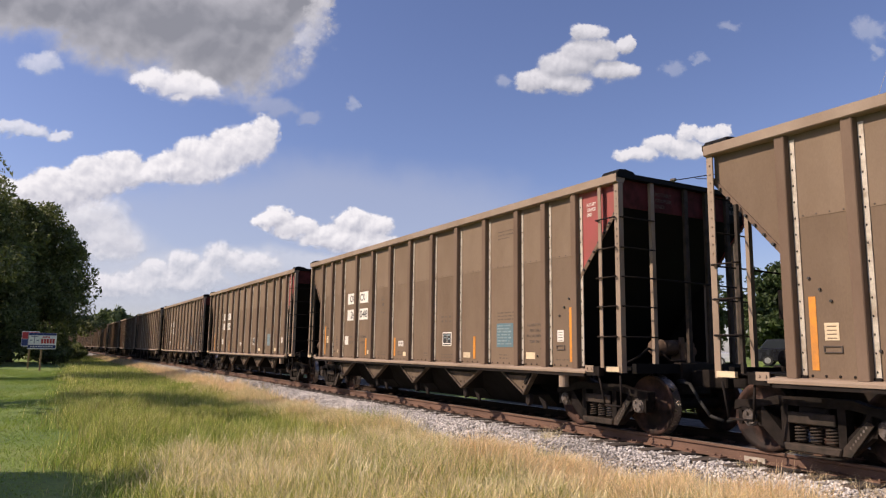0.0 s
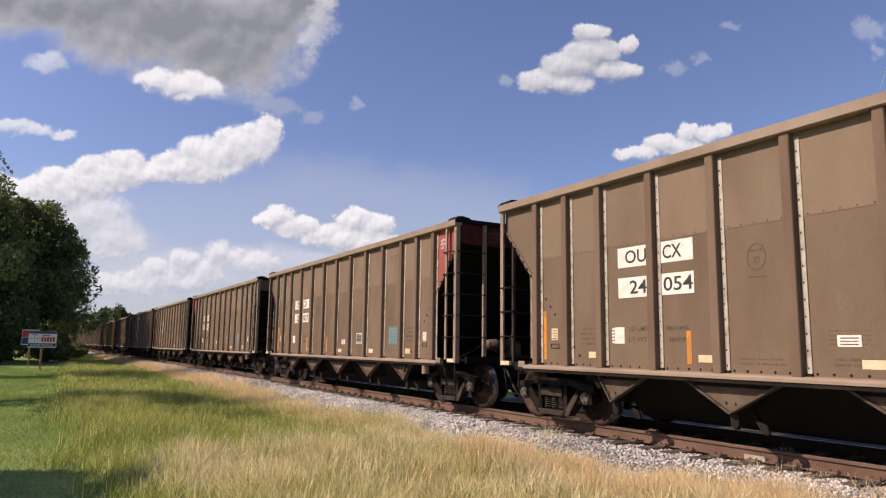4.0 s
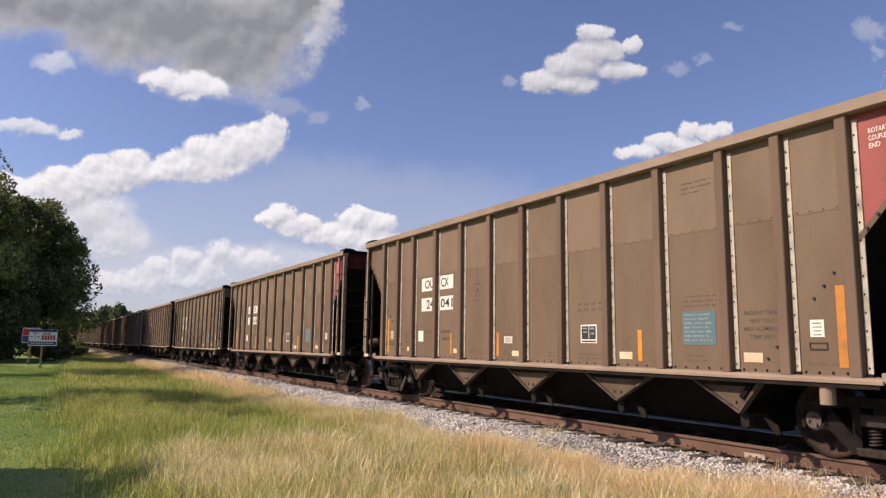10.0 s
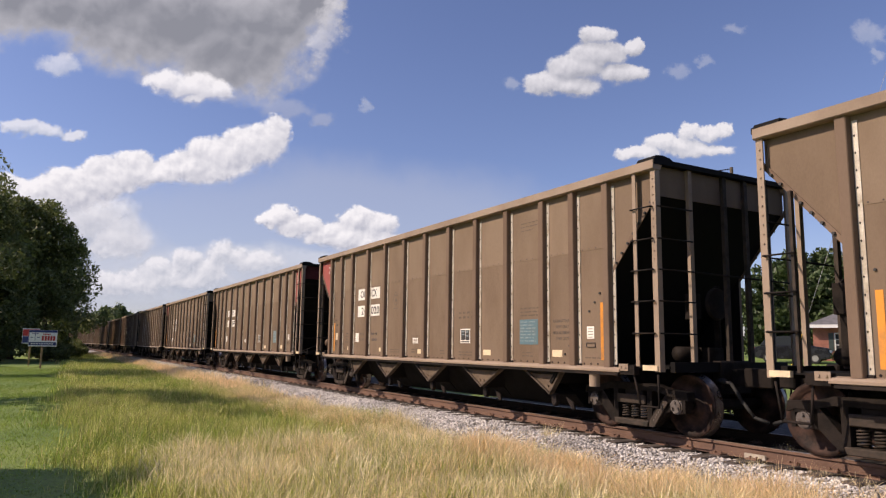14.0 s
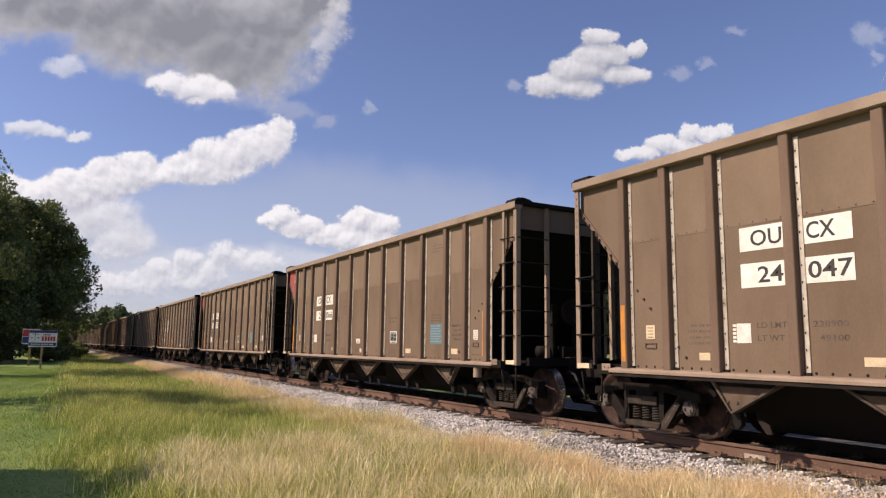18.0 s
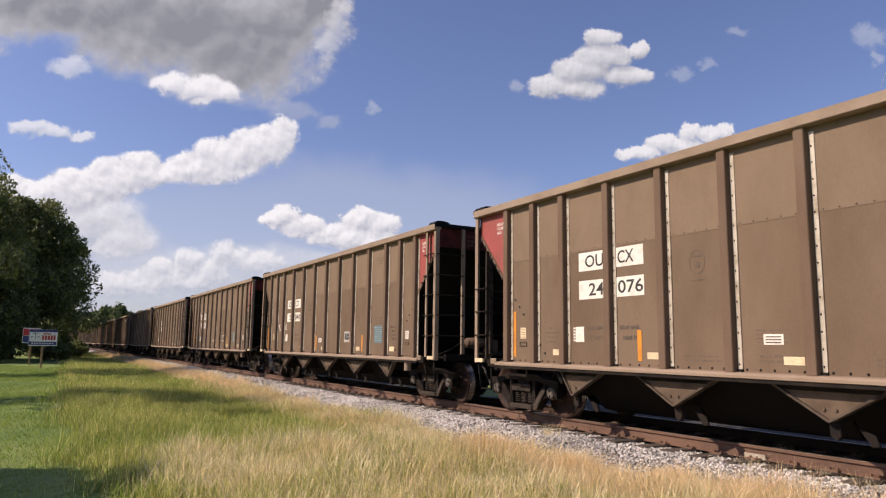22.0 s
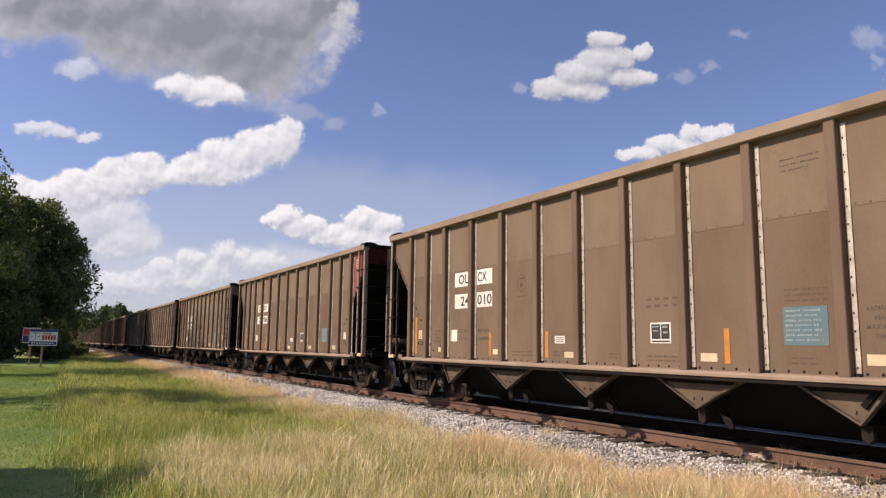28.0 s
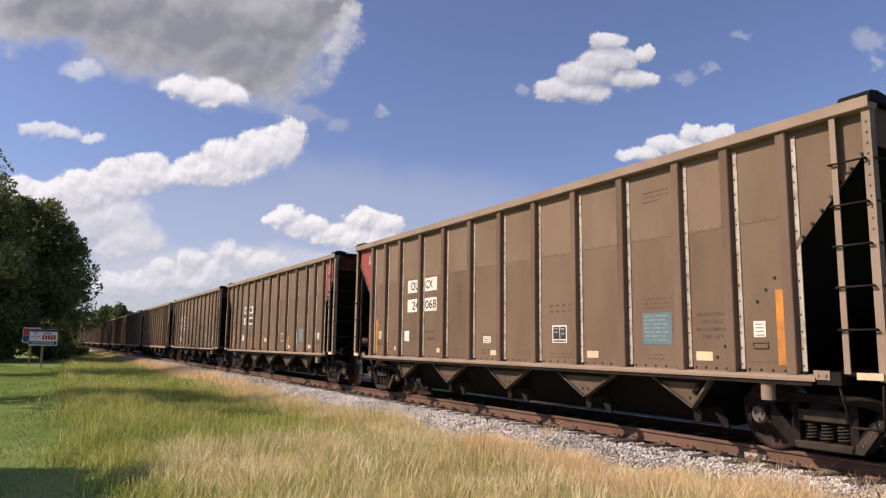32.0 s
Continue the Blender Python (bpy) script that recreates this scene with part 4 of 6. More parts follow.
def build_marks(car):
    """Plates, reflectors and faded stencils on the side that faces the camera."""
    y = SKIN - 0.001
    part("reflector_strip", box(B(), 5.925, 6.03, y - 0.004, y, 1.1, 2.02), ORANGE, car, "tall orange reflective strip")
    for x0, x1, z0, z1 in ((-4.81, -4.63, 1.15, 1.25), (-2.6, -2.36, 1.13, 1.23), (2.47, 2.74, 1.12, 1.23), (4.69, 4.96, 1.13, 1.25)):
        part("cream_plate", box(B(), x0, x1, y - 0.004, y, z0, z1), CREAM, car, "cream data plate")
    part("white_plate", box(B(), -4.2, -3.99, y - 0.004, y, 1.38, 1.63), WHITE, car, "white consolidated stencil plate")
    bars([(-4.26, -4.21, 1.39 + 0.05 * i, 1.42 + 0.05 * i) for i in range(5)], y, WHITE, car, "plate_writing", "row of small white stencil marks")
    for x0 in (-5.77, 5.6):
        part("placard", box(B(), x0, x0 + 0.17, y - 0.004, y, 1.44, 1.64), CREAM if x0 < 0 else WHITE, car, "small pale placard")
        bars([(x0 + 0.03, x0 + 0.14, 1.595 - 0.045 * i, 1.606 - 0.045 * i) for i in range(4)], y - 0.004, TANK, car, "plate_writing")
        bm = box(B(), x0 - 0.02, x0 + 0.2, y - 0.016, y, 1.3, 1.312)
        box(bm, x0 - 0.02, x0 + 0.2, y - 0.012, y, 1.368, 1.38)
        box(bm, x0 - 0.02, x0 - 0.008, y - 0.012, y, 1.312, 1.368)
        box(bm, x0 + 0.188, x0 + 0.2, y - 0.012, y, 1.312, 1.368)
        part("card_holder", bm, SEAMBOLT, car, "dark wire card holder")
    part("blue_box", box(B(), 3.72, 4.28, y - 0.004, y, 1.34, 1.8), BLUE, car, "faded blue notice box")
    bars(dashes([(3.75, 4.22 - 0.05 * (i % 2), 1.74 - 0.058 * i, 1.768 - 0.058 * i) for i in range(7)]), y - 0.004, PALE, car, "notice_writing")
    frame_bm = box(B(), 1.57, 1.96, y - 0.003, y, 1.36, 1.66)
    part("data_panel", frame_bm, WHITE, car, "white-edged black data panel")
    bars([(1.595, 1.765, 1.42, 1.635), (1.78, 1.935, 1.42, 1.635), (1.595, 1.935, 1.375, 1.4)], y - 0.003, BLACK, car, "panel_field")
    bars([(1.61, 1.74, 1.59, 1.61), (1.8, 1.9, 1.58, 1.61), (1.63, 1.73, 1.53, 1.55), (1.82, 1.9, 1.5, 1.53)], y - 0.006, PALE, car, "panel_writing")
    # faded stencils nobody can read, and the weight lines
    rows = [(3.75, 4.3, 1.86 + 0.065 * i, 1.89 + 0.065 * i) for i in range(3)]
    for i, (w, half) in enumerate((("RADIANT THAW", 0.25), ("HEAT ONLY", 0.17), ("MAX ALUMINUM", 0.26), ("TEMP 200\u00b0F", 0.18))):
        letter(w, 4.97 - half, 4.97 + half, 1.72 - 0.1 * i, 1.775 - 0.1 * i, y - 0.0002, SEAMBOLT, car, "stencil", "faded black stencilled warning")
    rows += [(1.5 + 0.17 * i, 1.6 + 0.17 * i, 1.98, 2.03) for i in range(4)] + [(1.5 + 0.17 * i, 1.6 + 0.17 * i, 1.88, 1.93) for i in range(4)]
    rows += [(-5.0 + 0.05 * (i % 2), -4.6, 1.36 + 0.08 * i, 1.4 + 0.08 * i) for i in range(4)]
    rows += [(-1.95, -1.3, 1.12 + 0.06 * i, 1.145 + 0.06 * i) for i in range(2)] + [(-0.72, -0.17, 1.13 + 0.06 * i, 1.165 + 0.06 * i) for i in range(2)] + [(0.69, 1.02, 1.12 + 0.06 * i, 1.145 + 0.06 * i) for i in range(2)] + [(3.8, 4.12, 1.12 + 0.06 * i, 1.145 + 0.06 * i) for i in range(2)]
    rows += [(-0.76, -0.28, 1.37 + 0.05 * i, 1.385 + 0.05 * i) for i in range(4)] + [(1.5, 2.1, 1.1 + 0.06 * i, 1.125 + 0.06 * i) for i in range(2)]
    rows += [(5.55, 6.1, 1.12, 1.145)]
    bars(dashes([(3.78, 4.3, 3.60, 3.62), (3.78, 4.3, 3.53, 3.55), (3.78, 4.15, 3.46, 3.48)]), y - 0.0062, FAINT, car, "stencil", "faded unreadable stencilling", 0.0006)
    bars(dashes(rows), y - 0.0, FAINT, car, "stencil", "faded unreadable stencilling", 0.0006)
    letter("LD LMT", -3.9, -3.49, 1.57, 1.64, y - 0.0002, SEAMBOLT, car, "stencil")
    letter("LT WT", -3.9, -3.53, 1.41, 1.48, y - 0.0002, SEAMBOLT, car, "stencil")
    bm = B()
    ring = [[bm.verts.new((-1.64 + (0.13 + w) * math.cos(0.2618 * i), y - 0.003, 2.48 + (0.165 + w) * math.sin(0.2618 * i))) for i in range(24)] for w in (-0.008, 0.008)]
    for i in range(24):
        bm.faces.new((ring[0][i], ring[1][i], ring[1][(i + 1) % 24], ring[0][(i + 1) % 24]))
    box(bm, -1.72, -1.56, y - 0.003, y, 2.55, 2.58)
    box(bm, -1.68, -1.6, y - 0.003, y, 2.4, 2.48)
    box(bm, -1.76, -1.52, y - 0.003, y, 2.22, 2.24)
    part("round_emblem", bm, FAINT, car, "faded round emblem")
    for q in (1, -1):
        for i in (0, 1, 2, 3, 6, 7, 8):
            part("bolt", bolt_me, BLACK, car, at=(q * (6.05 - 0.127 * i), SKIN, 2.31 - 0.141 * i))


def build_far_car(red_leads):
    """A car that stays far down the track: the same forms with small pieces joined."""
    car = new("hopper_car")
    tagged(car, "tan open-top coal hopper car far down the track", "railway car", "hopper cars of the coal train")
    for s in (1, -1):
        bm = prism(B(), [(-HALF + 0.04, TOP - 0.1), (HALF - 0.04, TOP - 0.1), (HALF - 0.04, 3.55), (6.24, 2.5), (6.24, SILL), (-6.24, SILL), (-6.24, 2.5), (-HALF + 0.04, 3.55)], "y", SKIN, SKIN + 0.014)
        part("side_sheet", turned(bm) if s < 0 else bm, TAN, car)
        bm = B()
        for x in RIBS:
            prism(bm, [(x - 0.085, SKIN), (x - 0.05, SIDE), (x + 0.05, SIDE), (x + 0.085, SKIN)], "z", SILL + 0.06, TOP - 0.12)
        ribs = part("rib", turned(bm) if s < 0 else bm, RIB, car)
        ribs["kind"] = "stuff"
        for nm, y0, y1, z0, z1, m in (("top_chord", SIDE - 0.035, SKIN + 0.08, TOP - 0.14, TOP, CHORD), ("side_sill", SIDE - 0.03, SKIN + 0.02, SILL - 0.08, SILL + 0.06, CHORD)):
            bm = box(B(), -HALF if nm == "top_chord" else -6.5, HALF if nm == "top_chord" else 6.5, y0, y1, z0, z1)
            part(nm, turned(bm) if s < 0 else bm, m, car)
        for v, w in ((-4.3, 0.48), (-2.15, 0.66), (0.1, 0.66), (2.34, 0.66), (4.45, 0.48)):
            bm = prism(B(), [(v - w, 0.85), (v + w, 0.85), (v, 0.48)], "y", -1.44, -1.4)
            part("chute_gusset", turned(bm) if s < 0 else bm, GUSSET, car)
    for sign in (1, -1):
        red = red_leads == (sign > 0)
        bm = box(B(), HALF - 0.07, HALF - 0.05, -1.5, 1.5, 3.56, TOP)
        part("end_sheet", flipped(bm, sign < 0), RED if red else TAN, car)
        bm = prism(B(), [(HALF - 0.06, 3.63), (HALF - 0.06, 3.58), (4.62, 0.66), (4.57, 0.7)], "y", SKIN + 0.016, -SKIN - 0.016)
        part("slope_sheet", flipped(bm, sign < 0), SLOPE, car)
        bm = B()
        for y in (-1.55, -1.0, -0.32, 0.19, 1.0, 1.55):
            box(bm, HALF - 0.05, HALF, y - 0.04, y + 0.04, 0.95, TOP - 0.05)
        box(bm, 6.74, 6.82, SIDE, SIDE + 0.02, 1.0, TOP - 0.13)
        p = part("end_post", flipped(bm, sign < 0), CHORD, car)
        p["kind"] = "stuff"
        bm = box(B(), 6.2, HALF + 0.03, -1.45, 1.45, 0.93, 1.08)
        box(bm, 6.9, 8.05, -0.12, 0.12, 0.74, 1.0)
        part("end_platform", flipped(bm, sign < 0), GRIMESHADE, car)
        c = 6.22 * sign
        truck = part("truck", box(B(), c - 0.19, c + 0.19, -1.12, 1.12, 0.42, 0.66), CAST, car)
        for y0 in (-1.14, 0.98):
            bm = prism(B(), [(c - 1.1, 0.45), (c - 1.08, 0.67), (c - 0.48, 0.76), (c + 0.48, 0.76), (c + 1.08, 0.67), (c + 1.1, 0.45), (c + 0.75, 0.5), (c + 0.42, 0.12), (c - 0.42, 0.12), (c - 0.75, 0.5)], "y", y0, y0 + 0.16)
            part("side_frame", bm, CAST, truck)
    part("centre_sill", box(B(), -7.0, 7.0, -0.24, 0.24, 0.3, 0.95), GRIMESHADE, car)
    axle = mesh_of("axle", rod(B(), (0, -1.0, 0), (0, 1.0, 0), 0.085, 8), GRIMESHADE)
    for x in AXLES:
        ws = part("wheel_set", axle, GRIMESHADE, car, at=(x, 0, 0.457))
        for y in (-0.775, 0.775):
            part("wheel", rod(B(), (0, y - 0.06, 0), (0, y + 0.06, 0), 0.457, 20), WHEEL, ws)
    return car


def build_car(red_leads):
    car = new("hopper_car")
    tagged(car, "tan open-top coal hopper car with red rotary-coupler end", "railway car", "hopper cars of the coal train")
    build_side(car)
    build_end(car, 1, red_leads)
    build_end(car, -1, not red_leads)
    build_under(car)
    build_trucks(car)
    build_marks(car)
    # words on the red corner sheets
    yy = SKIN - 0.002
    s = 1 if red_leads else -1
    a, b = (6.41, 6.63) if s > 0 else (-6.62, -6.44)
    if s < 0:
        a, b = -6.56, -6.28
    for i, w in enumerate(("ROTARY", "COUPLER", "END")):
        wide = {"ROTARY": 1.0, "COUPLER": 1.0, "END": 0.55}[w]
        letter(w, a, a + (b - a) * wide, 3.68 - 0.085 * i, 3.738 - 0.085 * i, yy, WHITE, car, "lettering", "white coupler-end lettering")
        if red_leads:
            ob = letter(w, -0.7, -0.7 + 0.38 * wide, 3.83 - 0.1 * i, 3.89 - 0.1 * i, -(HALF - 0.052), FAINT, car, "end_lettering", "faded coupler-end lettering")
            ob.rotation_euler = (0, 0, math.pi / 2)
    if red_leads:
        ob = letter("OUCX", 1.04, 1.42, 3.84, 3.92, -(HALF - 0.053), CHALK, car, "end_lettering", "faded grey reporting marks")
        ob.rotation_euler = (0, 0, math.pi / 2)
        ob = bars([(1.04 + 0.085 * i, 1.1 + 0.085 * i, 3.71, 3.79) for i in range(5)], -(HALF - 0.053), CHALK, car, "end_lettering", "faded grey number")
        ob.rotation_euler = (0, 0, math.pi / 2)
    return car


WEIGHTS = {0: ("237000", "49000"), 7: ("238900", "49100")}


def weigh_car(car, k):
    """Load limit and light weight stencilled beside the number; worn figures become bars."""
    y = SKIN - 0.001
    if k in WEIGHTS:
        letter(WEIGHTS[k][0], -3.16, -2.74, 1.57, 1.64, y - 0.0002, SEAMBOLT, car, "stencil", "faded black stencilled weight")
        letter(WEIGHTS[k][1], -3.09, -2.74, 1.41, 1.48, y - 0.0002, SEAMBOLT, car, "stencil", "faded black stencilled weight")
    else:
        bars(dashes([(-3.16, -2.74, 1.57, 1.64), (-3.09, -2.74, 1.41, 1.48)]), y, SEAMBOLT, car, "stencil", "", 0.001)


def number_car(car, number):
    """White reporting-mark plates with black characters either side of a rib; far cars carry bars."""
    y = SKIN - 0.001
    for x0, x1, z0, z1, w, lo, hi in ((-4.1, -3.455, 2.55, 2.86, "OU", 0.25, 0.93), (-3.215, -2.63, 2.55, 2.86, "CX", 0.06, 0.66),
                                      (-4.1, -3.455, 2.08, 2.39, number[:2], 0.38, 0.93), (-3.215, -2.63, 2.08, 2.39, number[2:], 0.06, 0.97)):
        plate = part("mark_plate", box(B(), x0, x1, y - 0.004, y, z0, z1), WHITE, car, "white plate with black reporting marks")
        xa, xb = x0 + (x1 - x0) * lo, x0 + (x1 - x0) * hi
        if number.isdigit():
            letter(w, xa, xb, z0 + 0.055, z1 - 0.05, y - 0.0045, BLACK, plate)
        else:
            bars([(xa, xb, z0 + 0.07, z1 - 0.07)], y - 0.004, BLACK, plate, "lettering")


SPOTS = {2: (-5.93, -2.7, -0.82, 3.2), 13: (-5.93, -2.7, -0.82, 3.2), 8: (-6.15, -0.12, 3.2), 3: (-5.95, -2.75, 1.05, 3.1), 5: (-5.9, -2.7, -0.88, 2.9), 7: (-6.15, -0.06, 3.27), 10: (-6.15, -0.9, 2.9), 11: (-5.9, -2.7, 2.5)}
CHOICES = ((-5.9, -2.7, -0.88, 2.9), (-5.95, -2.75, 1.05, 3.1), (-5.9, -0.06, 3.27), (-5.9, -2.7, -0.88, 2.5))


def moved_plates(car, k):
    """The warning plate and the middle data plate, which sit one panel further on in some cars."""
    y = SKIN - 0.001
    a, b = (0.46, 0.19) if k in (2, 13) else (-0.66, -0.4)
    if ("warn", a) not in cache:
        cache["warn", a] = mesh_of("warning_plate", box(B(), a, a + 0.27, y - 0.004, y, 1.35, 1.48), WHITE)
        rows = B()
        for z in (1.44, 1.405, 1.37):
            box(rows, a + 0.03, a + 0.24, y - 0.0055, y - 0.004, z, z + 0.014)
        cache["warn_rows", a] = mesh_of("plate_writing", rows, TANK)
        cache["data", b] = mesh_of("cream_plate", box(B(), b, b + 0.27, y - 0.004, y, 1.11, 1.21), CREAM)
    plate = part("warning_plate", cache["warn", a], WHITE, car, "small white warning plate")
    part("plate_writing", cache["warn_rows", a], TANK, plate)
    part("cream_plate", cache["data", b], CREAM, car, "cream data plate")


def reflectors(car, k):
    """Orange strips low on the side, set a little differently on each car."""
    for x in SPOTS.get(k, CHOICES[k % 4]):
        z1 = 1.95 if x < -5 else 1.56
        yy = SKIN - (0.096 if x < -6.1 else 0.001)
        if ("strip", x) not in cache:
            cache["strip", x] = mesh_of("reflector_strip", box(B(), x - 0.043, x + 0.043, yy - 0.004, yy, 1.1, z1), ORANGE)
        part("reflector_strip", cache["strip", x], ORANGE, car, "faded orange reflective strip")


PITCH_LEN, START = 16.18, -15.24
NUMBERS = {-1: "xx", 0: "24048", 1: "24054", 2: "24007", 3: "24035", 4: "24041", 5: "24058", 6: "24020", 7: "24047", 8: "24066", 9: "24076", 10: "24046", 11: "24021", 12: "24010", 13: "24086", 14: "24068"}
RED_TRAILS = (3, 6, 8, 9, 14, 17, 18, 21, 24, 25, 29)
LAST = 32
NEAR = 17
first_a, first_b, far_a, far_b = build_car(True), build_car(False), build_far_car(True), build_far_car(False)
unused = {far_a, far_b, first_a, first_b}
train = []
for k in range(-1, LAST):
    trails = k in RED_TRAILS
    src = (first_b if trails else first_a) if k < NEAR else (far_b if trails else far_a)
    c = src if src in unused else copy_thing(src, Matrix())
    unused.discard(src)
    c.name = "hopper_car"
    c["label"] = "tan coal hopper car, red trailing end, coupled in the train" if k in RED_TRAILS else "tan coal hopper car, red leading end, coupled in the train"
    train.append((k, c))
for k, c in train:
    number_car(c, NUMBERS.get(k, "xx"))
    if k < NEAR:
        reflectors(c, k)
        moved_plates(c, k)
        weigh_car(c, k)
    if k == 10:
        # scrawls of white paint on this one car
        bm = B()
        gr = random.Random(4)
        for x, z0, z1 in ((-5.62, 2.05, 2.35), (-5.58, 1.6, 1.75), (-5.0, 1.8, 2.0), (-4.66, 1.72, 2.3), (-4.2, 1.8, 1.96), (-4.6, 1.45, 1.6)):
            for i in range(14):
                q = i / 13
                c0 = Vector((x + 0.06 * math.sin(5 * q + x) + gr.uniform(-0.012, 0.012), SKIN - 0.001, z0 + (z1 - z0) * q))
                bmesh.ops.create_icosphere(bm, subdivisions=1, radius=1, matrix=Matrix.Translation(c0) @ Matrix.Diagonal((gr.uniform(0.012, 0.05), 0.003, gr.uniform(0.015, 0.045), 1)))
        scrawl = part("paint_scrawl", bm, WHITE, c, "scrawled white paint marks")
        scrawl["kind"] = "stuff"
# ---- trees, bushes ----
def leaf_cloud(clumps, per, leaf, seed):
    """Small folded leaf sprays round clump centres (x, y, z, radius)."""
    r = np.random.default_rng(seed)
    c = np.repeat(np.asarray(clumps, float), per, axis=0)
    n = len(c)
    d = r.normal(0, 1, (n, 3))
    d /= np.linalg.norm(d, axis=1, keepdims=True)
    p = c[:, :3] + d * (c[:, 3:] * r.uniform(0.35, 1.05, (n, 1)) ** 0.6)
    a = r.normal(0, 1, (n, 3))
    a /= np.linalg.norm(a, axis=1, keepdims=True)
    b = np.cross(a, r.normal(0, 1, (n, 3)))
    b /= np.linalg.norm(b, axis=1, keepdims=True)
    s = leaf * r.uniform(0.6, 1.4, (n, 1))
    nrm = np.cross(a, b) * 0.25
    v = np.stack([p - a * s, p + (b * 0.5 + nrm) * s, p + a * s, p + (-b * 0.5 + nrm) * s], 1)
    f = np.arange(n * 4).reshape(-1, 4)
    return v.reshape(-1, 3), f


def tree(x, y, height, spread, seed, name="tree", label="large leafy broadleaf tree", leaf=0.3, clumps=60, per=150, material=LEAF, low=0.25, parts=True):
    """A tapered trunk with limbs and an uneven crown of leaf clumps with gaps."""
    r = random.Random(seed)
    z0 = float(ground_z(np.array(x), np.array(y))) - 0.05
    ob = new(name)
    ob.location = (x, y, z0)
    tagged(ob, label, "tree", "trees beside the railway")
    h0 = height * 0.42
    bm = B()
    pts = [Vector((0, 0, 0)), Vector((r.uniform(-0.2, 0.2), r.uniform(-0.2, 0.2), h0 * 0.5)), Vector((r.uniform(-0.4, 0.4), r.uniform(-0.4, 0.4), h0))]
    w = height * 0.026
    rod(bm, pts[0], pts[1], w * 1.25, 10, w)
    rod(bm, pts[1], pts[2], w, 10, w * 0.75)
    part("trunk", bm, BARK, ob, smooth=True)
    cl = []
    for i in range(clumps):
        u = r.random()
        zc = height * (low + (0.97 - low) * u)
        f = (zc / height - low) / (1 - low)
        rad = spread * (0.35 + 0.65 * math.sin(math.pi * min(1.0, 0.18 + f * 0.8))) * (0.75 + 0.35 * r.random())
        a, q = r.uniform(0, 6.283), math.sqrt(r.random())
        cl.append((rad * q * math.cos(a), rad * q * math.sin(a), zc, spread * r.uniform(0.16, 0.3)))
    for i in range(7):
        cx, cy, cz, cr = cl[i * len(cl) // 7]
        bm = B()
        mid = Vector((cx * 0.45, cy * 0.45, h0 + (cz - h0) * 0.35))
        rod(bm, pts[2] * 0.8, mid, w * 0.5, 7, w * 0.35)
        rod(bm, mid, (cx, cy, cz), w * 0.35, 7, w * 0.12)
        part("limb", bm, BARK, ob, smooth=True)
    v, f = leaf_cloud(cl, per, leaf, seed)
    part("crown", big_mesh("crown", v, f, material), material, ob)
    return ob


def bush(x, y, height, wide, seed, leaf=0.12, per=120, material=LEAF, label="low green bush under the trees"):
    r = random.Random(seed)
    ob = new("bush")
    ob.location = (x, y, float(ground_z(np.array(x), np.array(y))))
    tagged(ob, label, "bush", "bushes and hedges")
    bm = B()
    for i in range(5):
        a = i * 1.26
        rod(bm, (0, 0, -0.05), (math.cos(a) * wide * 0.5, math.sin(a) * wide * 0.5, height * 0.6), 0.03, 6, 0.012)
    part("stems", bm, BARK, ob)
    cl = [(r.uniform(-0.7, 0.7) * wide, r.uniform(-0.7, 0.7) * wide, height * r.uniform(0.25, 0.8), height * r.uniform(0.2, 0.32)) for i in range(16)]
    v, f = leaf_cloud(cl, per, leaf, seed)
    part("foliage", big_mesh("foliage", v, f, material), material, ob)
    return ob


tree(-80, -12.0, 16.0, 6.0, 21, clumps=130, per=420, leaf=0.18, low=0.14, label="large dark leafy tree overhanging the railway verge")
tree(-72, -15.8, 15.8, 6.2, 22, clumps=120, per=400, leaf=0.17, low=0.08, label="large dark leafy tree at the lawn's edge")
tree(-47, -15.1, 12.2, 4.8, 23, clumps=44, per=220, leaf=0.13, low=0.3, label="leafy tree with thin outer twigs beside the lawn")
tree(-93, -9.4, 13.0, 5.6, 24, clumps=60, per=110, leaf=0.26, low=0.2, label="dark leafy tree behind others on the verge")
tree(-105, -9.0, 12.0, 5.2, 25, clumps=50, per=110, leaf=0.26, low=0.2, label="dark leafy tree behind others on the verge")
tree(-117, -9.8, 12.5, 5.4, 26, clumps=50, per=110, leaf=0.28, low=0.2, label="dark leafy tree behind others on the verge")
tree(-26.0, -15.0, 11.0, 3.7, 27, clumps=20, per=90, leaf=0.2, low=0.35, label="leafy shade tree on the lawn")
tree(-14.6, -19.7, 10.0, 2.6, 28, clumps=36, per=110, leaf=0.18, low=0.4, label="young leafy tree on the lawn")
for i, (x, y, h, s) in enumerate(((-255, 10.5, 13.5, 7.5), (-262, -1.0, 10.5, 8.0), (-270, 19, 11.0, 8.0), (-280, -14, 12.0, 9.0), (-300, 4, 12.5, 9.0), (-240, -22, 12, 8))):
    tree(x, y, h, s, 40 + i, clumps=45, per=60, leaf=0.75, material=HAZELEAF, low=0.08, label="distant green tree beyond the train")
for i, (x, y, h, s) in enumerate(((-74, -8.2, 1.6, 2.2), (-78, -11.5, 2.4, 3.0), (-70, -12.5, 2.2, 2.8), (-66, -15, 2.0, 2.6), (-84, -7.0, 1.4, 2.4), (-96, -6.4, 1.3, 2.6), (-108, -6.0, 1.4, 3.0), (-128, -5.5, 1.6, 3.4), (-150, -5.8, 2.4, 4.0), (-60, -13.2, 1.3, 1.6), (-90, -8.6, 2.6, 3.0), (-175, -6.0, 3.2, 4.5))):
    bush(x, y, h, s, 60 + i, leaf=0.16, per=110)

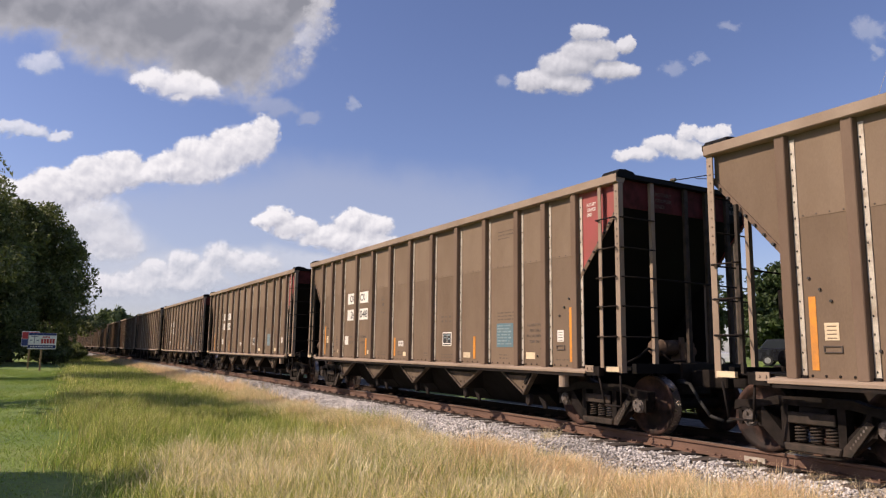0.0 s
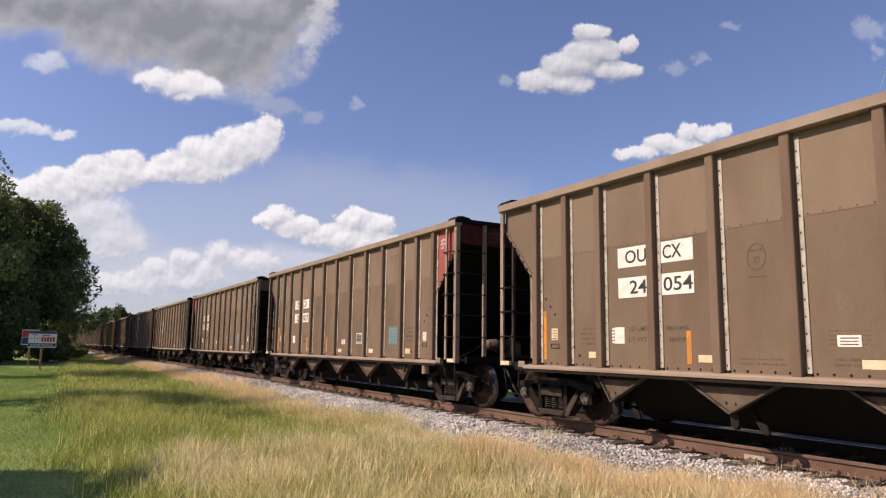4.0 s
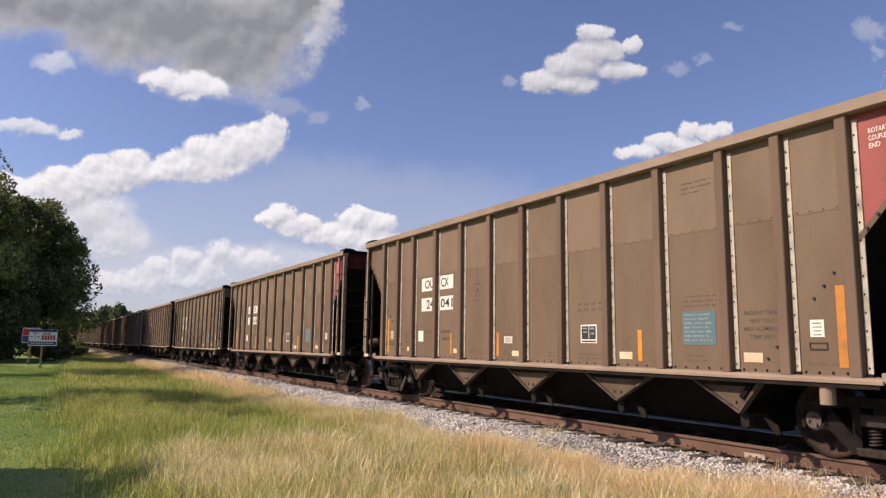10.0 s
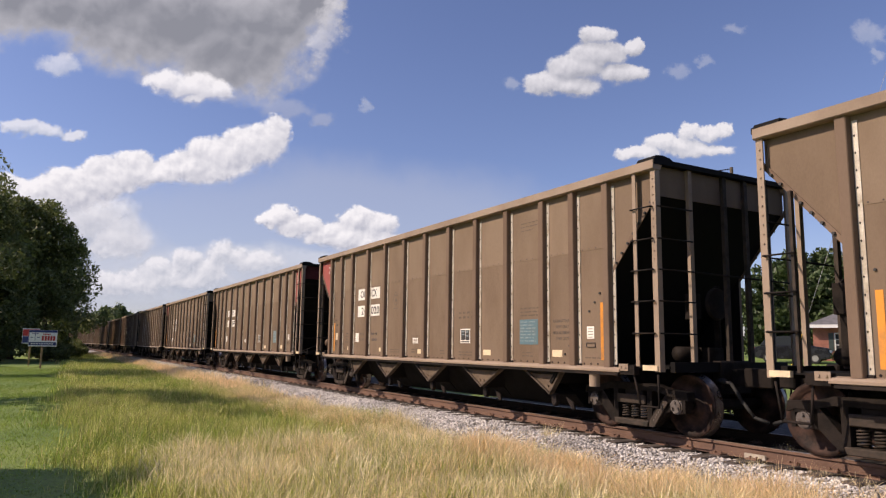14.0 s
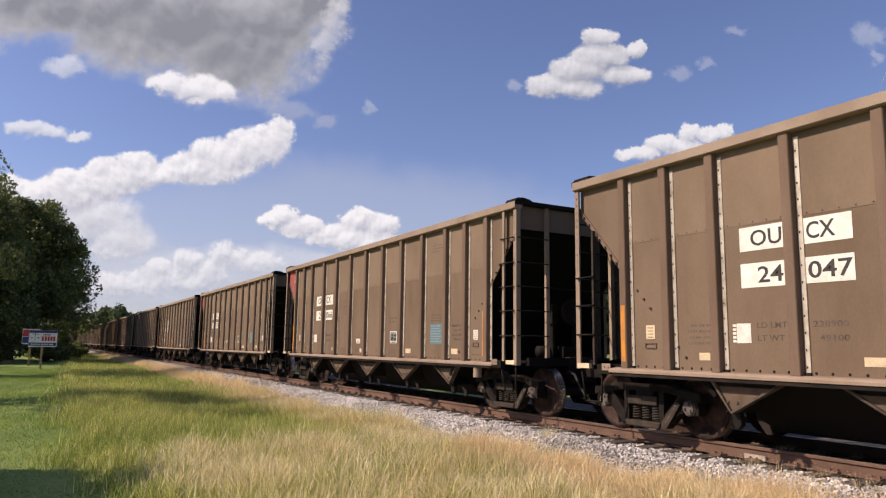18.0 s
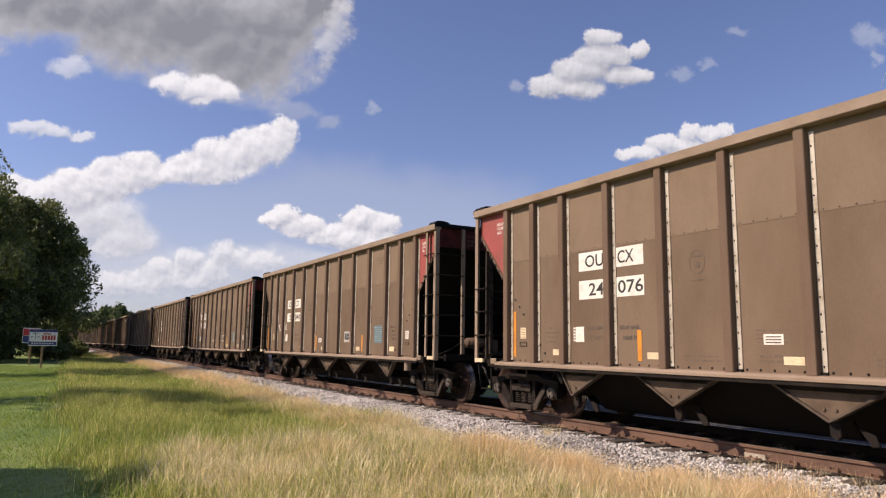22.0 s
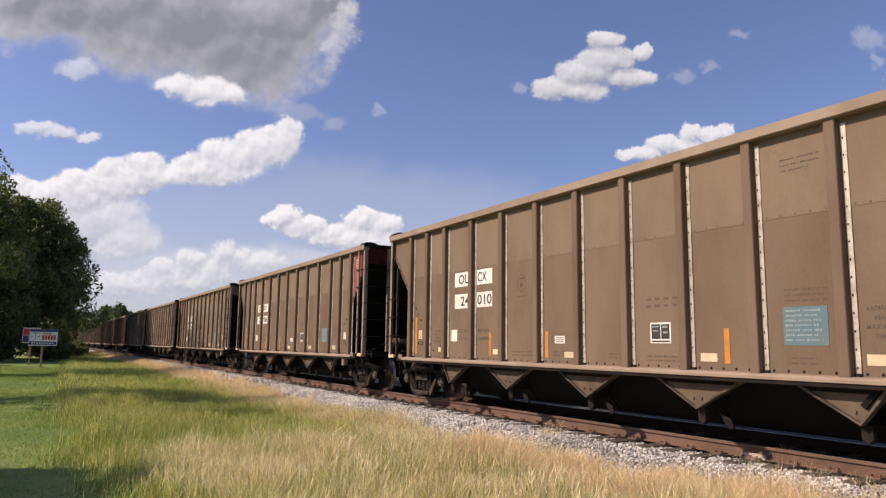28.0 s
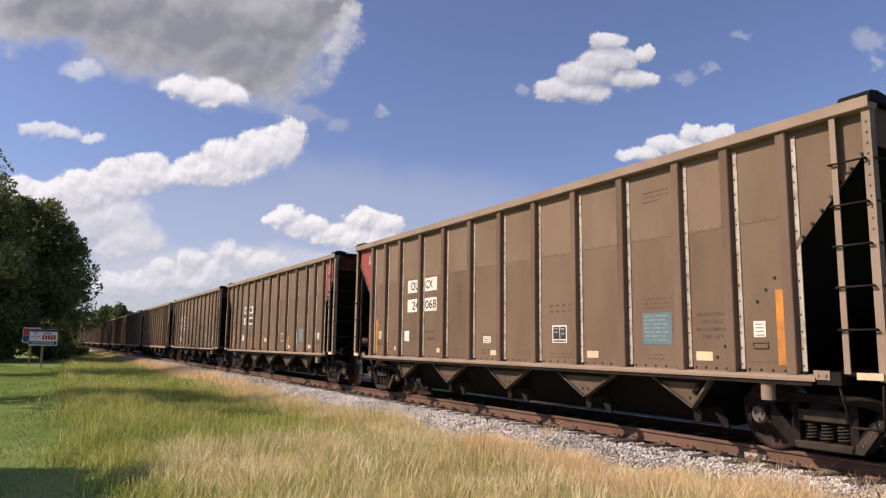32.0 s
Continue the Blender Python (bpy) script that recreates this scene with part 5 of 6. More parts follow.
# ---- beyond the track: trees, house, parked cars, guy wires ----
for i, (x, y, h, s) in enumerate(((-64, 50, 9.5, 5.0), (-56, 55, 10.5, 5.5), (-47, 60, 10.0, 5.2), (-39, 63, 10.6, 5.6), (-31, 66, 9.6, 5.2), (-23, 69, 10.2, 5.5), (-75, 46, 10.0, 5.5), (-90, 44, 10.5, 6.0), (-50, 70, 12.0, 6.0), (-34, 76, 12.0, 6.0))):
    tree(x, y, h, s, 80 + i, clumps=70, per=210, leaf=0.3, material=FARLEAF, low=0.1, label="green broadleaf tree behind the brick house")

HOUSE = Matrix.Translation((-32.4, 41.4, 0.55)) @ Matrix.Rotation(radians(32), 4, "Z")


def build_house():
    h = new("house")
    h.matrix_world = HOUSE
    tagged(h, "single-storey brick house with white gabled porch", "house")
    wt = 0.2
    # front wall with one window opening, side and back walls
    bm = box(B(), 0, 1.45, 0, wt, 0, 2.6)
    box(bm, 2.35, 14, 0, wt, 0, 2.6)
    box(bm, 1.45, 2.35, 0, wt, 0, 0.8)
    box(bm, 1.45, 2.35, 0, wt, 2.1, 2.6)
    part("front_wall", bm, BRICK, h, "red brick front wall")
    for x0, x1, y0, y1 in ((0, wt, wt, 8), (14 - wt, 14, wt, 8), (wt, 14 - wt, 8 - wt, 8)):
        part("wall", box(B(), x0, x1, y0, y1, 0, 2.6), BRICK, h)
    win = part("window_frame", box(box(box(box(B(), 1.4, 1.48, -0.03, 0.1, 0.76, 2.14), 2.32, 2.4, -0.03, 0.1, 0.76, 2.14), 1.48, 2.32, -0.03, 0.1, 2.06, 2.14), 1.48, 2.32, -0.03, 0.1, 0.76, 0.84), TRIMW, h, "white window frame")
    for i in range(2):
        for j in range(3):
            part("pane", box(B(), 1.5 + i * 0.42, 1.88 + i * 0.42, 0.04, 0.05, 0.86 + j * 0.4, 1.22 + j * 0.4), GLASS, win)
    part("muntins", box(box(box(B(), 1.88, 1.92, 0.0, 0.06, 0.84, 2.06), 1.48, 2.32, 0.0, 0.06, 1.22, 1.26), 1.48, 2.32, 0.0, 0.06, 1.62, 1.66), TRIMW, win)
    for x in (1.02, 2.44):
        part("shutter", box(B(), x, x + 0.34, -0.05, -0.004, 0.78, 2.12), SHUTTER, h, "dark window shutter")
    bm = B()
    eave = [bm.verts.new(p) for p in ((-0.5, -0.6, 2.7), (14.5, -0.6, 2.7), (14.5, 8.6, 2.7), (-0.5, 8.6, 2.7))]
    under = [bm.verts.new(p) for p in ((-0.5, -0.6, 2.58), (14.5, -0.6, 2.58), (14.5, 8.6, 2.58), (-0.5, 8.6, 2.58))]
    r0, r1 = bm.verts.new((4.2, 4.0, 4.9)), bm.verts.new((9.8, 4.0, 4.9))
    for f in ((eave[0], eave[1], r1, r0), (eave[1], eave[2], r1), (eave[2], eave[3], r0, r1), (eave[3], eave[0], r0), tuple(under[::-1])):
        bm.faces.new(f)
    for i in range(4):
        bm.faces.new((eave[i], under[i], under[(i + 1) % 4], eave[(i + 1) % 4]))
    bmesh.ops.recalc_face_normals(bm, faces=bm.faces)
    part("roof", bm, ROOF, h, "grey shingle hip roof")
    part("fascia", box(B(), -0.5, 14.5, -0.66, -0.6, 2.5, 2.74), TRIMW, h, "white eave board")
    part("soffit", box(B(), -0.5, 14.5, -0.6, 0.0, 2.56, 2.6), TRIMW, h)
    # porch
    part("porch_roof", prism(B(), [(2.5, 2.7), (6.3, 4.85), (10.1, 2.7), (10.1, 2.55), (6.3, 4.68), (2.5, 2.55)], "y", -2.3, 3.0), ROOF, h)
    part("porch_rake", prism(B(), [(2.45, 2.72), (6.3, 4.9), (10.15, 2.72), (10.15, 2.42), (6.3, 4.58), (2.45, 2.42)], "y", -2.4, -2.31), TRIMW, h, "white gable rake board")
    part("porch_gable", prism(B(), [(2.9, 2.62), (9.7, 2.62), (6.3, 4.55)], "y", -2.2, -2.1), TRIMW, h, "white porch gable")
    part("porch_beam", box(B(), 2.8, 9.8, -2.28, -2.06, 2.32, 2.6), TRIMW, h)
    for x in (3.0, 5.0, 7.6, 9.6):
        part("column", box(B(), x - 0.13, x + 0.13, -2.3, -2.04, 0.1, 2.32), TRIMW, h, "white porch column", bevel=0.02)
    part("porch_floor", box(B(), 2.6, 10.0, -2.4, 0.0, 0.0, 0.1), BED, h)
    part("front_door", box(B(), 5.8, 6.8, -0.06, -0.004, 0.1, 2.15), SHUTTER, h)


build_house()


def parked(x, y, turn, paint, tall, label):
    """A parked car: body, glass house, wheels, lights."""
    c = new("parked_car")
    c.matrix_world = pose(x, y, float(ground_z(np.array(x), np.array(y))), 0, 0, turn)
    tagged(c, label, "car", "cars parked beyond the track")
    k = 1.16 if tall else 1.0
    out = [(-2.25, 0.35), (-2.3, 0.75 * k), (-2.1, 0.92 * k), (-0.95, 0.98 * k), (1.25, 0.98 * k), (2.2, 0.85 * k), (2.3, 0.55), (2.25, 0.3), (1.85, 0.25), (-1.85, 0.25)]
    part("body", prism(B(), out, "y", -0.88, 0.88), paint, c, bevel=0.05)
    top = [(-1.9, 0.95 * k), (-1.45, 1.45 * k), (0.2, 1.5 * k), (1.15, 0.97 * k)]
    part("cabin", prism(B(), top, "y", -0.76, 0.76), GLASS, c, "dark glass cabin", bevel=0.03)
    part("roof", prism(B(), [(-1.5, 1.44 * k), (-1.35, 1.5 * k), (0.1, 1.54 * k), (0.3, 1.48 * k)], "y", -0.74, 0.74), paint, c)
    for wx in (-1.4, 1.4):
        for wy in (-0.8, 0.8):
            wh = part("wheel", rod(B(), (wx, wy - 0.1, 0.32), (wx, wy + 0.1, 0.32), 0.32, 18), RUBBER, c)
            part("rim", rod(B(), (wx, wy - 0.11, 0.32), (wx, wy + 0.11, 0.32), 0.2, 14), WIRE, wh)
    for wy in (-0.65, 0.65):
        part("headlight", box(B(), 2.2, 2.29, wy - 0.15, wy + 0.15, 0.6 * k, 0.74 * k), SIGNW, c)
        part("tail_light", box(B(), -2.3, -2.22, wy - 0.12, wy + 0.12, 0.7 * k, 0.86 * k), SIGNR, c)


parked(-29.5, 34.5, 28, CARBLK, True, "black utility car parked on the grass")
parked(-24.0, 37.5, 28, CARBLU, False, "blue sedan parked before the house")
parked(-35.5, 33.0, 24, CARWHT, False, "silver sedan parked on the grass")
for i in range(7):
    a = HOUSE @ Vector((0.3 + i * 1.5, -3.3, 0))
    bush(a.x, a.y, 0.9, 0.8, 120 + i, leaf=0.1, per=70, material=FARLEAF, label="clipped green bush before the house")

for x, y, px, py in ((-23.6, 25.4, -17.6, 28.8), (-21.6, 26.7, -15.0, 29.9)):
    z = float(ground_z(np.array(x), np.array(y)))
    pz = float(ground_z(np.array(px), np.array(py)))
    foot, head = Vector((x, y, z)), Vector((px, py, 20.5 if px < -14 else 21.0))
    tagged(new("utility_pole", mesh_of("utility_pole", rod(B(), (px, py, pz - 0.3), (px, py, head.z + 0.6), 0.17, 12, 0.11), BARK)), "brown wooden utility pole beyond the track", "pole", "utility poles")
    g = tagged(new("guy_wire", mesh_of("guy_wire", rod(B(), foot, head, 0.011, 6), WIRE)), "thin galvanised guy wire with yellow guard", "guy wire", "guy wires")
    part("guard", rod(B(), foot, foot.lerp(head, 0.1), 0.035, 8), YELLOW, g, "yellow plastic guy guard")



def street_lamp():
    """A cobra-head lamp on a truss arm, seen over the cars between two trains' ends."""
    ob = new("street_lamp")
    zg = float(ground_z(np.array(-27.4), np.array(26.4)))
    ob.matrix_world = pose(-27.4, 26.4, zg)
    tagged(ob, "grey street lamp arm on a wooden pole beyond the track", "street lamp")
    z = 12.25 - zg
    part("pole", rod(B(), (0, 0, -0.3), (0, 0, z + 0.08), 0.14, 12, 0.1), BARK, ob, "brown wooden pole")
    part("arm", pipe(B(), [(0, 0, z), (-0.8, -0.68, z - 0.1), (-2.4, -2.05, z - 0.3)], 0.03, 8), GRIMESHADE, ob)
    part("brace", pipe(B(), [(0, 0, z - 0.45), (-1.5, -1.28, z - 0.3), (-1.6, -1.36, z - 0.2)], 0.022, 8), GRIMESHADE, ob)
    part("lamp_head", box(B(), -2.75, -2.35, -2.3, -2.05, z - 0.38, z - 0.2), CAP, ob, "grey lamp head", bevel=0.05)


street_lamp()

# ---- roadside signs ----
def sign(x, y, turn, w, h, z0, post_h, second):
    zg = float(ground_z(np.array(x), np.array(y)))
    s = new("campaign_sign")
    s.matrix_world = pose(x, y, zg, 0, 0, turn)
    tagged(s, "white, blue and red campaign board on a timber post" if not second else "small blue and red campaign board on a timber post", "sign", "roadside campaign boards")
    part("post", box(B(), -0.06, 0.06, 0.02, 0.12, -0.1, post_h), POST, s, "raw timber post", bevel=0.008)
    part("board", box(B(), -w / 2, w / 2, 0.0, 0.018, z0, z0 + h), SIGNW, s, "white printed board")
    if not second:
        for nm, x0, x1, za, zb, m in (("header_bar", -0.98, 0.98, 0.85, 0.99, SIGNB), ("footer_band", -0.96, 0.96, 0.06, 0.26, SIGNB), ("edge_bar", -0.99, -0.965, 0.06, 0.98, SIGNB)):
            part(nm, box(B(), x0 * w / 2, x1 * w / 2, -0.004, 0.0, z0 + za * h, z0 + zb * h), m, s)
        for i in range(5):
            part("name_bar", box(B(), (-0.08 + i * 0.2) * w / 2, (0.07 + i * 0.2) * w / 2, -0.004, 0.0, z0 + 0.36 * h, z0 + 0.64 * h), SIGNR, s)
            part("small_bar", box(B(), (0.0 + i * 0.11) * w / 2, (0.08 + i * 0.11) * w / 2, -0.004, 0.0, z0 + 0.69 * h, z0 + 0.79 * h), SIGNR, s)
        bm = box(B(), -0.49, -0.46, -0.004, 0.0, z0 + 0.36 * h, z0 + 0.84 * h)
        box(bm, -0.68, -0.27, -0.004, 0.0, z0 + 0.76 * h, z0 + 0.79 * h)
        box(bm, -0.74, -0.6, -0.004, 0.0, z0 + 0.52 * h, z0 + 0.57 * h)
        box(bm, -0.35, -0.21, -0.004, 0.0, z0 + 0.52 * h, z0 + 0.57 * h)
        part("scales_emblem", bm, SIGNB, s, "blue balance emblem")
        bars([(-0.7 + i * 0.155, -0.59 + i * 0.155, z0 + 0.13 * h, z0 + 0.19 * h) for i in range(9)], -0.004, SIGNW, s, "footer_writing", "", 0.002)
    else:
        part("red_field", box(B(), -w * 0.48, w * 0.48, -0.004, 0.0, z0 + 0.5 * h, z0 + 0.95 * h), SIGNR, s)
        part("blue_field", box(B(), -w * 0.48, w * 0.48, -0.004, 0.0, z0 + 0.05 * h, z0 + 0.48 * h), SIGNB, s)


sign(-56.0, -9.2, 92, 1.72, 1.12, 1.5, 2.6, False)
sign(-60.0, -9.97, 92, 1.1, 1.1, 1.6, 2.6, True)

# ---- clouds: far backdrop sheets ----
FAR = 3600.0
TURN = aim(0, 0).to_3x3()
LENS = 1 / (2 * math.tan(radians(LENS_DEG / 2)))


def cloud_mat(lobes, seed, fine, ragged, edge, white, grey, thick_grey, level, shade, opacity, glow, gain, trim):
    """A cumulus sheet: soft lobes (u, v, ru, rv) broken up by noise, bright where it faces the sun, greyer at its base or where it is thick."""
    m = bpy.data.materials.new("cloud_sheet")
    m.use_nodes = True
    nt = m.node_tree
    nt.nodes.remove(nt.nodes["Principled BSDF"])
    tex = nt.nodes.new("ShaderNodeTexCoord")
    sc = nt.nodes.new("ShaderNodeVectorMath")
    sc.operation = "SCALE"
    sc.inputs["Scale"].default_value = 1000.0 / FAR
    nt.links.new(tex.outputs["Object"], sc.inputs[0])
    p = sc.outputs[0]
    off = nt.nodes.new("ShaderNodeVectorMath")
    off.operation = "ADD"
    off.inputs[1].default_value = (seed * 13.7, seed * 7.1, seed * 3.3)
    nt.links.new(p, off.inputs[0])
    q = off.outputs[0]

    def moved(vec, dx, dy):
        n = nt.nodes.new("ShaderNodeVectorMath")
        n.operation = "ADD"
        n.inputs[1].default_value = (dx, dy, 0.0)
        nt.links.new(vec, n.inputs[0])
        return n.outputs[0]

    def mass(vec):
        """Soft union of the lobes, pushed about by billowing noise."""
        n = nt.nodes.new("ShaderNodeTexNoise")
        n.inputs["Scale"].default_value, n.inputs["Detail"].default_value, n.inputs["Roughness"].default_value = fine * 1.15, 7.0, 0.64
        nt.links.new(moved(vec, seed * 13.7, seed * 7.1), n.inputs["Vector"])
        centred = nt.nodes.new("ShaderNodeVectorMath")
        centred.operation = "SUBTRACT"
        centred.inputs[1].default_value = (0.5, 0.5, 0.5)
        nt.links.new(n.outputs["Color"], centred.inputs[0])
        bent = nt.nodes.new("ShaderNodeVectorMath")
        bent.operation = "MULTIPLY_ADD"
        bent.inputs[1].default_value = (1.7 * ragged / fine, 1.4 * ragged / fine, 0.0)
        nt.links.new(centred.outputs[0], bent.inputs[0])
        nt.links.new(vec, bent.inputs[2])
        vec, dens = bent.outputs[0], None
        for u, v, ru, rv in lobes:
            a = nt.nodes.new("ShaderNodeVectorMath")
            a.operation = "SUBTRACT"
            a.inputs[1].default_value = (u, v, 0)
            nt.links.new(vec, a.inputs[0])
            b = nt.nodes.new("ShaderNodeVectorMath")
            b.operation = "MULTIPLY"
            b.inputs[1].default_value = (0.87 / ru, 0.87 / rv, 0)
            nt.links.new(a.outputs[0], b.inputs[0])
            l = nt.nodes.new("ShaderNodeVectorMath")
            l.operation = "LENGTH"
            nt.links.new(b.outputs[0], l.inputs[0])
            d = math_node(nt, "SUBTRACT", 1.0, math_node(nt, "POWER", l.outputs["Value"], 1.6))
            dens = d if dens is None else math_node(nt, "SMOOTH_MAX", dens, d, 0.5)
        return dens

    def heaped(vec, detail):
        """Billows: bent noise with rounded puffs on it."""
        n = nt.nodes.new("ShaderNodeTexNoise")
        n.inputs["Scale"].default_value, n.inputs["Detail"].default_value = fine * 0.9, 3.0
        nt.links.new(vec, n.inputs["Vector"])
        bend = nt.nodes.new("ShaderNodeVectorMath")
        bend.operation = "MULTIPLY_ADD"
        nt.links.new(n.outputs["Color"], bend.inputs[0])
        bend.inputs[1].default_value = (0.6 / fine, 0.6 / fine, 0.0)
        nt.links.new(vec, bend.inputs[2])
        cloudy = noise_fac(nt, bend.outputs[0], fine * 1.1, detail, 0.5)
        total = math_node(nt, "MULTIPLY", math_node(nt, "SUBTRACT", cloudy, 0.5), 1.5)
        for size, w in ((1.7, 0.26), (4.0, 0.15), (9.0, 0.06)):
            vo = nt.nodes.new("ShaderNodeTexVoronoi")
            vo.voronoi_dimensions, vo.feature = "2D", "SMOOTH_F1"
            vo.inputs["Scale"].default_value, vo.inputs["Smoothness"].default_value = fine * size, 0.35
            nt.links.new(bend.outputs[0], vo.inputs["Vector"])
            total = math_node(nt, "ADD", total, math_node(nt, "MULTIPLY", math_node(nt, "SUBTRACT", 0.42, vo.outputs["Distance"]), w * 2.2))
        return total

    n1 = heaped(q, 7.0)
    dens = mass(p)
    slope = math_node(nt, "SUBTRACT", dens, mass(moved(p, -0.06 / fine, 0.2 / fine)))
    soft1, soft2 = heaped(q, 4.0), heaped(moved(q, -0.07 / fine, 0.13 / fine), 4.0)
    body = math_node(nt, "MULTIPLY_ADD", n1, ragged * 0.3, math_node(nt, "MULTIPLY_ADD", dens, 0.9, 0.12))
    rise = math_node(nt, "MULTIPLY_ADD", slope, shade, level)
    melt = math_node(nt, "MULTIPLY_ADD", math_node(nt, "MULTIPLY", slope, -1.0, clamp=True), edge * 2.4, edge * 0.8)
    alpha = nt.nodes.new("ShaderNodeMapRange")
    alpha.interpolation_type = "SMOOTHSTEP"
    alpha.inputs[1].default_value = trim
    nt.links.new(math_node(nt, "ADD", melt, trim), alpha.inputs[2])
    nt.links.new(body, alpha.inputs[0])
    al = math_node(nt, "MULTIPLY", alpha.outputs[0], opacity)
    relief = math_node(nt, "MULTIPLY", math_node(nt, "SUBTRACT", soft1, soft2), gain)
    thick = math_node(nt, "MULTIPLY", math_node(nt, "MAXIMUM", body, 0.0), -thick_grey)
    lit = math_node(nt, "ADD", math_node(nt, "ADD", rise, thick), relief, clamp=True)
    col = mix_col(nt, lit, grey, white)
    em = nt.nodes.new("ShaderNodeEmission")
    em.inputs["Strength"].default_value = glow
    nt.links.new(col, em.inputs[0])
    tr = nt.nodes.new("ShaderNodeBsdfTransparent")
    mx = nt.nodes.new("ShaderNodeMixShader")
    nt.links.new(al, mx.inputs[0])
    nt.links.new(tr.outputs[0], mx.inputs[1])
    nt.links.new(em.outputs[0], mx.inputs[2])
    nt.links.new(mx.outputs[0], nt.nodes["Material Output"].inputs[0])
    return m


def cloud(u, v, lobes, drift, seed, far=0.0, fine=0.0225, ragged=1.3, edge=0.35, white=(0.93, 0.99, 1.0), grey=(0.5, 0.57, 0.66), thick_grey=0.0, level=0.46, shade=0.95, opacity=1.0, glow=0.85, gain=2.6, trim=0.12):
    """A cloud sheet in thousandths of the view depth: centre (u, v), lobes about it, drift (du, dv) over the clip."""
    pad = 55
    u0, u1 = min(a - c for a, b, c, d in lobes) - pad, max(a + c for a, b, c, d in lobes) + pad
    v0, v1 = min(b - d for a, b, c, d in lobes) - pad, max(b + d for a, b, c, d in lobes) + pad
    k = FAR / 1000
    bm = B()
    bm.faces.new([bm.verts.new((x * k, y * k, 0)) for x, y in ((u0, v0), (u1, v0), (u1, v1), (u0, v1))])
    m = cloud_mat(lobes, seed, fine, ragged, edge, white, grey, thick_grey, level, shade, opacity, glow, gain, trim)
    ob = new("cloud", mesh_of("cloud", bm, m))
    tagged(ob, "white cloud and haze sheet drifting in a blue sky", "cloud", "drifting clouds", kind="structure")
    ob.visible_shadow = False
    depth = FAR + far

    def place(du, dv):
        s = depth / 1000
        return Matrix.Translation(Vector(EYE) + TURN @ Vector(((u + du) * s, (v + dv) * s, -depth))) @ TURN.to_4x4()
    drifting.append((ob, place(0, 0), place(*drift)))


drifting = []
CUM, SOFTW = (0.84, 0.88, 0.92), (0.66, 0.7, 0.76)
# no cumulus: a faint glowing sheet added to paint haze over the left sky
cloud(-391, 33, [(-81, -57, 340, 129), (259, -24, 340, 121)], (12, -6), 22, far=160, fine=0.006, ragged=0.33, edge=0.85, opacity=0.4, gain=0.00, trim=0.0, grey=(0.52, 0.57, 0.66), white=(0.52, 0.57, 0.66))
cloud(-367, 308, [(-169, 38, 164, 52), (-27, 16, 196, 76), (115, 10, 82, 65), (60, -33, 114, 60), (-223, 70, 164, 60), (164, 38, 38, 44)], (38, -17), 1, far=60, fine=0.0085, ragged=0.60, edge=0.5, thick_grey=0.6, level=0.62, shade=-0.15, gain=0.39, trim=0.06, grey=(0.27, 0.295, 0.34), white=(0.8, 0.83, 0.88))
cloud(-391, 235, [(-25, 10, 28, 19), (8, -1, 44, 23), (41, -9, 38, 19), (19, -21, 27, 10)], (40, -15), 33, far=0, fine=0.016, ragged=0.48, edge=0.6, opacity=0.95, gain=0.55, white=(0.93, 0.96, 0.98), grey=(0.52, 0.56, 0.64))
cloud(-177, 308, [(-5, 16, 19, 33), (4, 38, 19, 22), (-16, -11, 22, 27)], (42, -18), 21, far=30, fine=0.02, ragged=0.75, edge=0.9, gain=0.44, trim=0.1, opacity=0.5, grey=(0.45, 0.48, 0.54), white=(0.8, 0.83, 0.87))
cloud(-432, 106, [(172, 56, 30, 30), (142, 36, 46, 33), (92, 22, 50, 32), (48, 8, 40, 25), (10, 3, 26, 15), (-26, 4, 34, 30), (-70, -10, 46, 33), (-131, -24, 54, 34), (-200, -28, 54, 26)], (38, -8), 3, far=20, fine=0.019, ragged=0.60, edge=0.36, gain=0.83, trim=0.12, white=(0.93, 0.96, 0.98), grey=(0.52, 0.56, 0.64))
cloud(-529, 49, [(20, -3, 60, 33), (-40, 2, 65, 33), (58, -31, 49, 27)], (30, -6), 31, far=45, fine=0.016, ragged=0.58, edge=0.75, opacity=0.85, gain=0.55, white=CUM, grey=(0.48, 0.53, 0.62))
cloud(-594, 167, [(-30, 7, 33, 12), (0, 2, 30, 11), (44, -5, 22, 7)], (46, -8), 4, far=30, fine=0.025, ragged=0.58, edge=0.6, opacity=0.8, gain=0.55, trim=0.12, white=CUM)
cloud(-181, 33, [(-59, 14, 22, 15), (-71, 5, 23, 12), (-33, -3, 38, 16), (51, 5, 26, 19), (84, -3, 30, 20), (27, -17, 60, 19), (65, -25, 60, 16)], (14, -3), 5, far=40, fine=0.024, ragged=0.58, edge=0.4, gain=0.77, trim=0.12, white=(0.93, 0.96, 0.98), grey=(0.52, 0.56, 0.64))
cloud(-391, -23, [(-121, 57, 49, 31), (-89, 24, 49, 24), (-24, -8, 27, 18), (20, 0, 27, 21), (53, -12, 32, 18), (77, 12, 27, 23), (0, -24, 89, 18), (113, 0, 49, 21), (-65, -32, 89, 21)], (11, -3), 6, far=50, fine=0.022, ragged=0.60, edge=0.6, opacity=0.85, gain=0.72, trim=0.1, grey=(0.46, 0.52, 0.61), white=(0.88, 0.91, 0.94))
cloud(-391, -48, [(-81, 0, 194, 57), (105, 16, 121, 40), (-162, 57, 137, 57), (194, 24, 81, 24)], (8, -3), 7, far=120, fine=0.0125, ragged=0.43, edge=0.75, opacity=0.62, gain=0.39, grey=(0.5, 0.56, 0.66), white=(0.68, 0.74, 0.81))
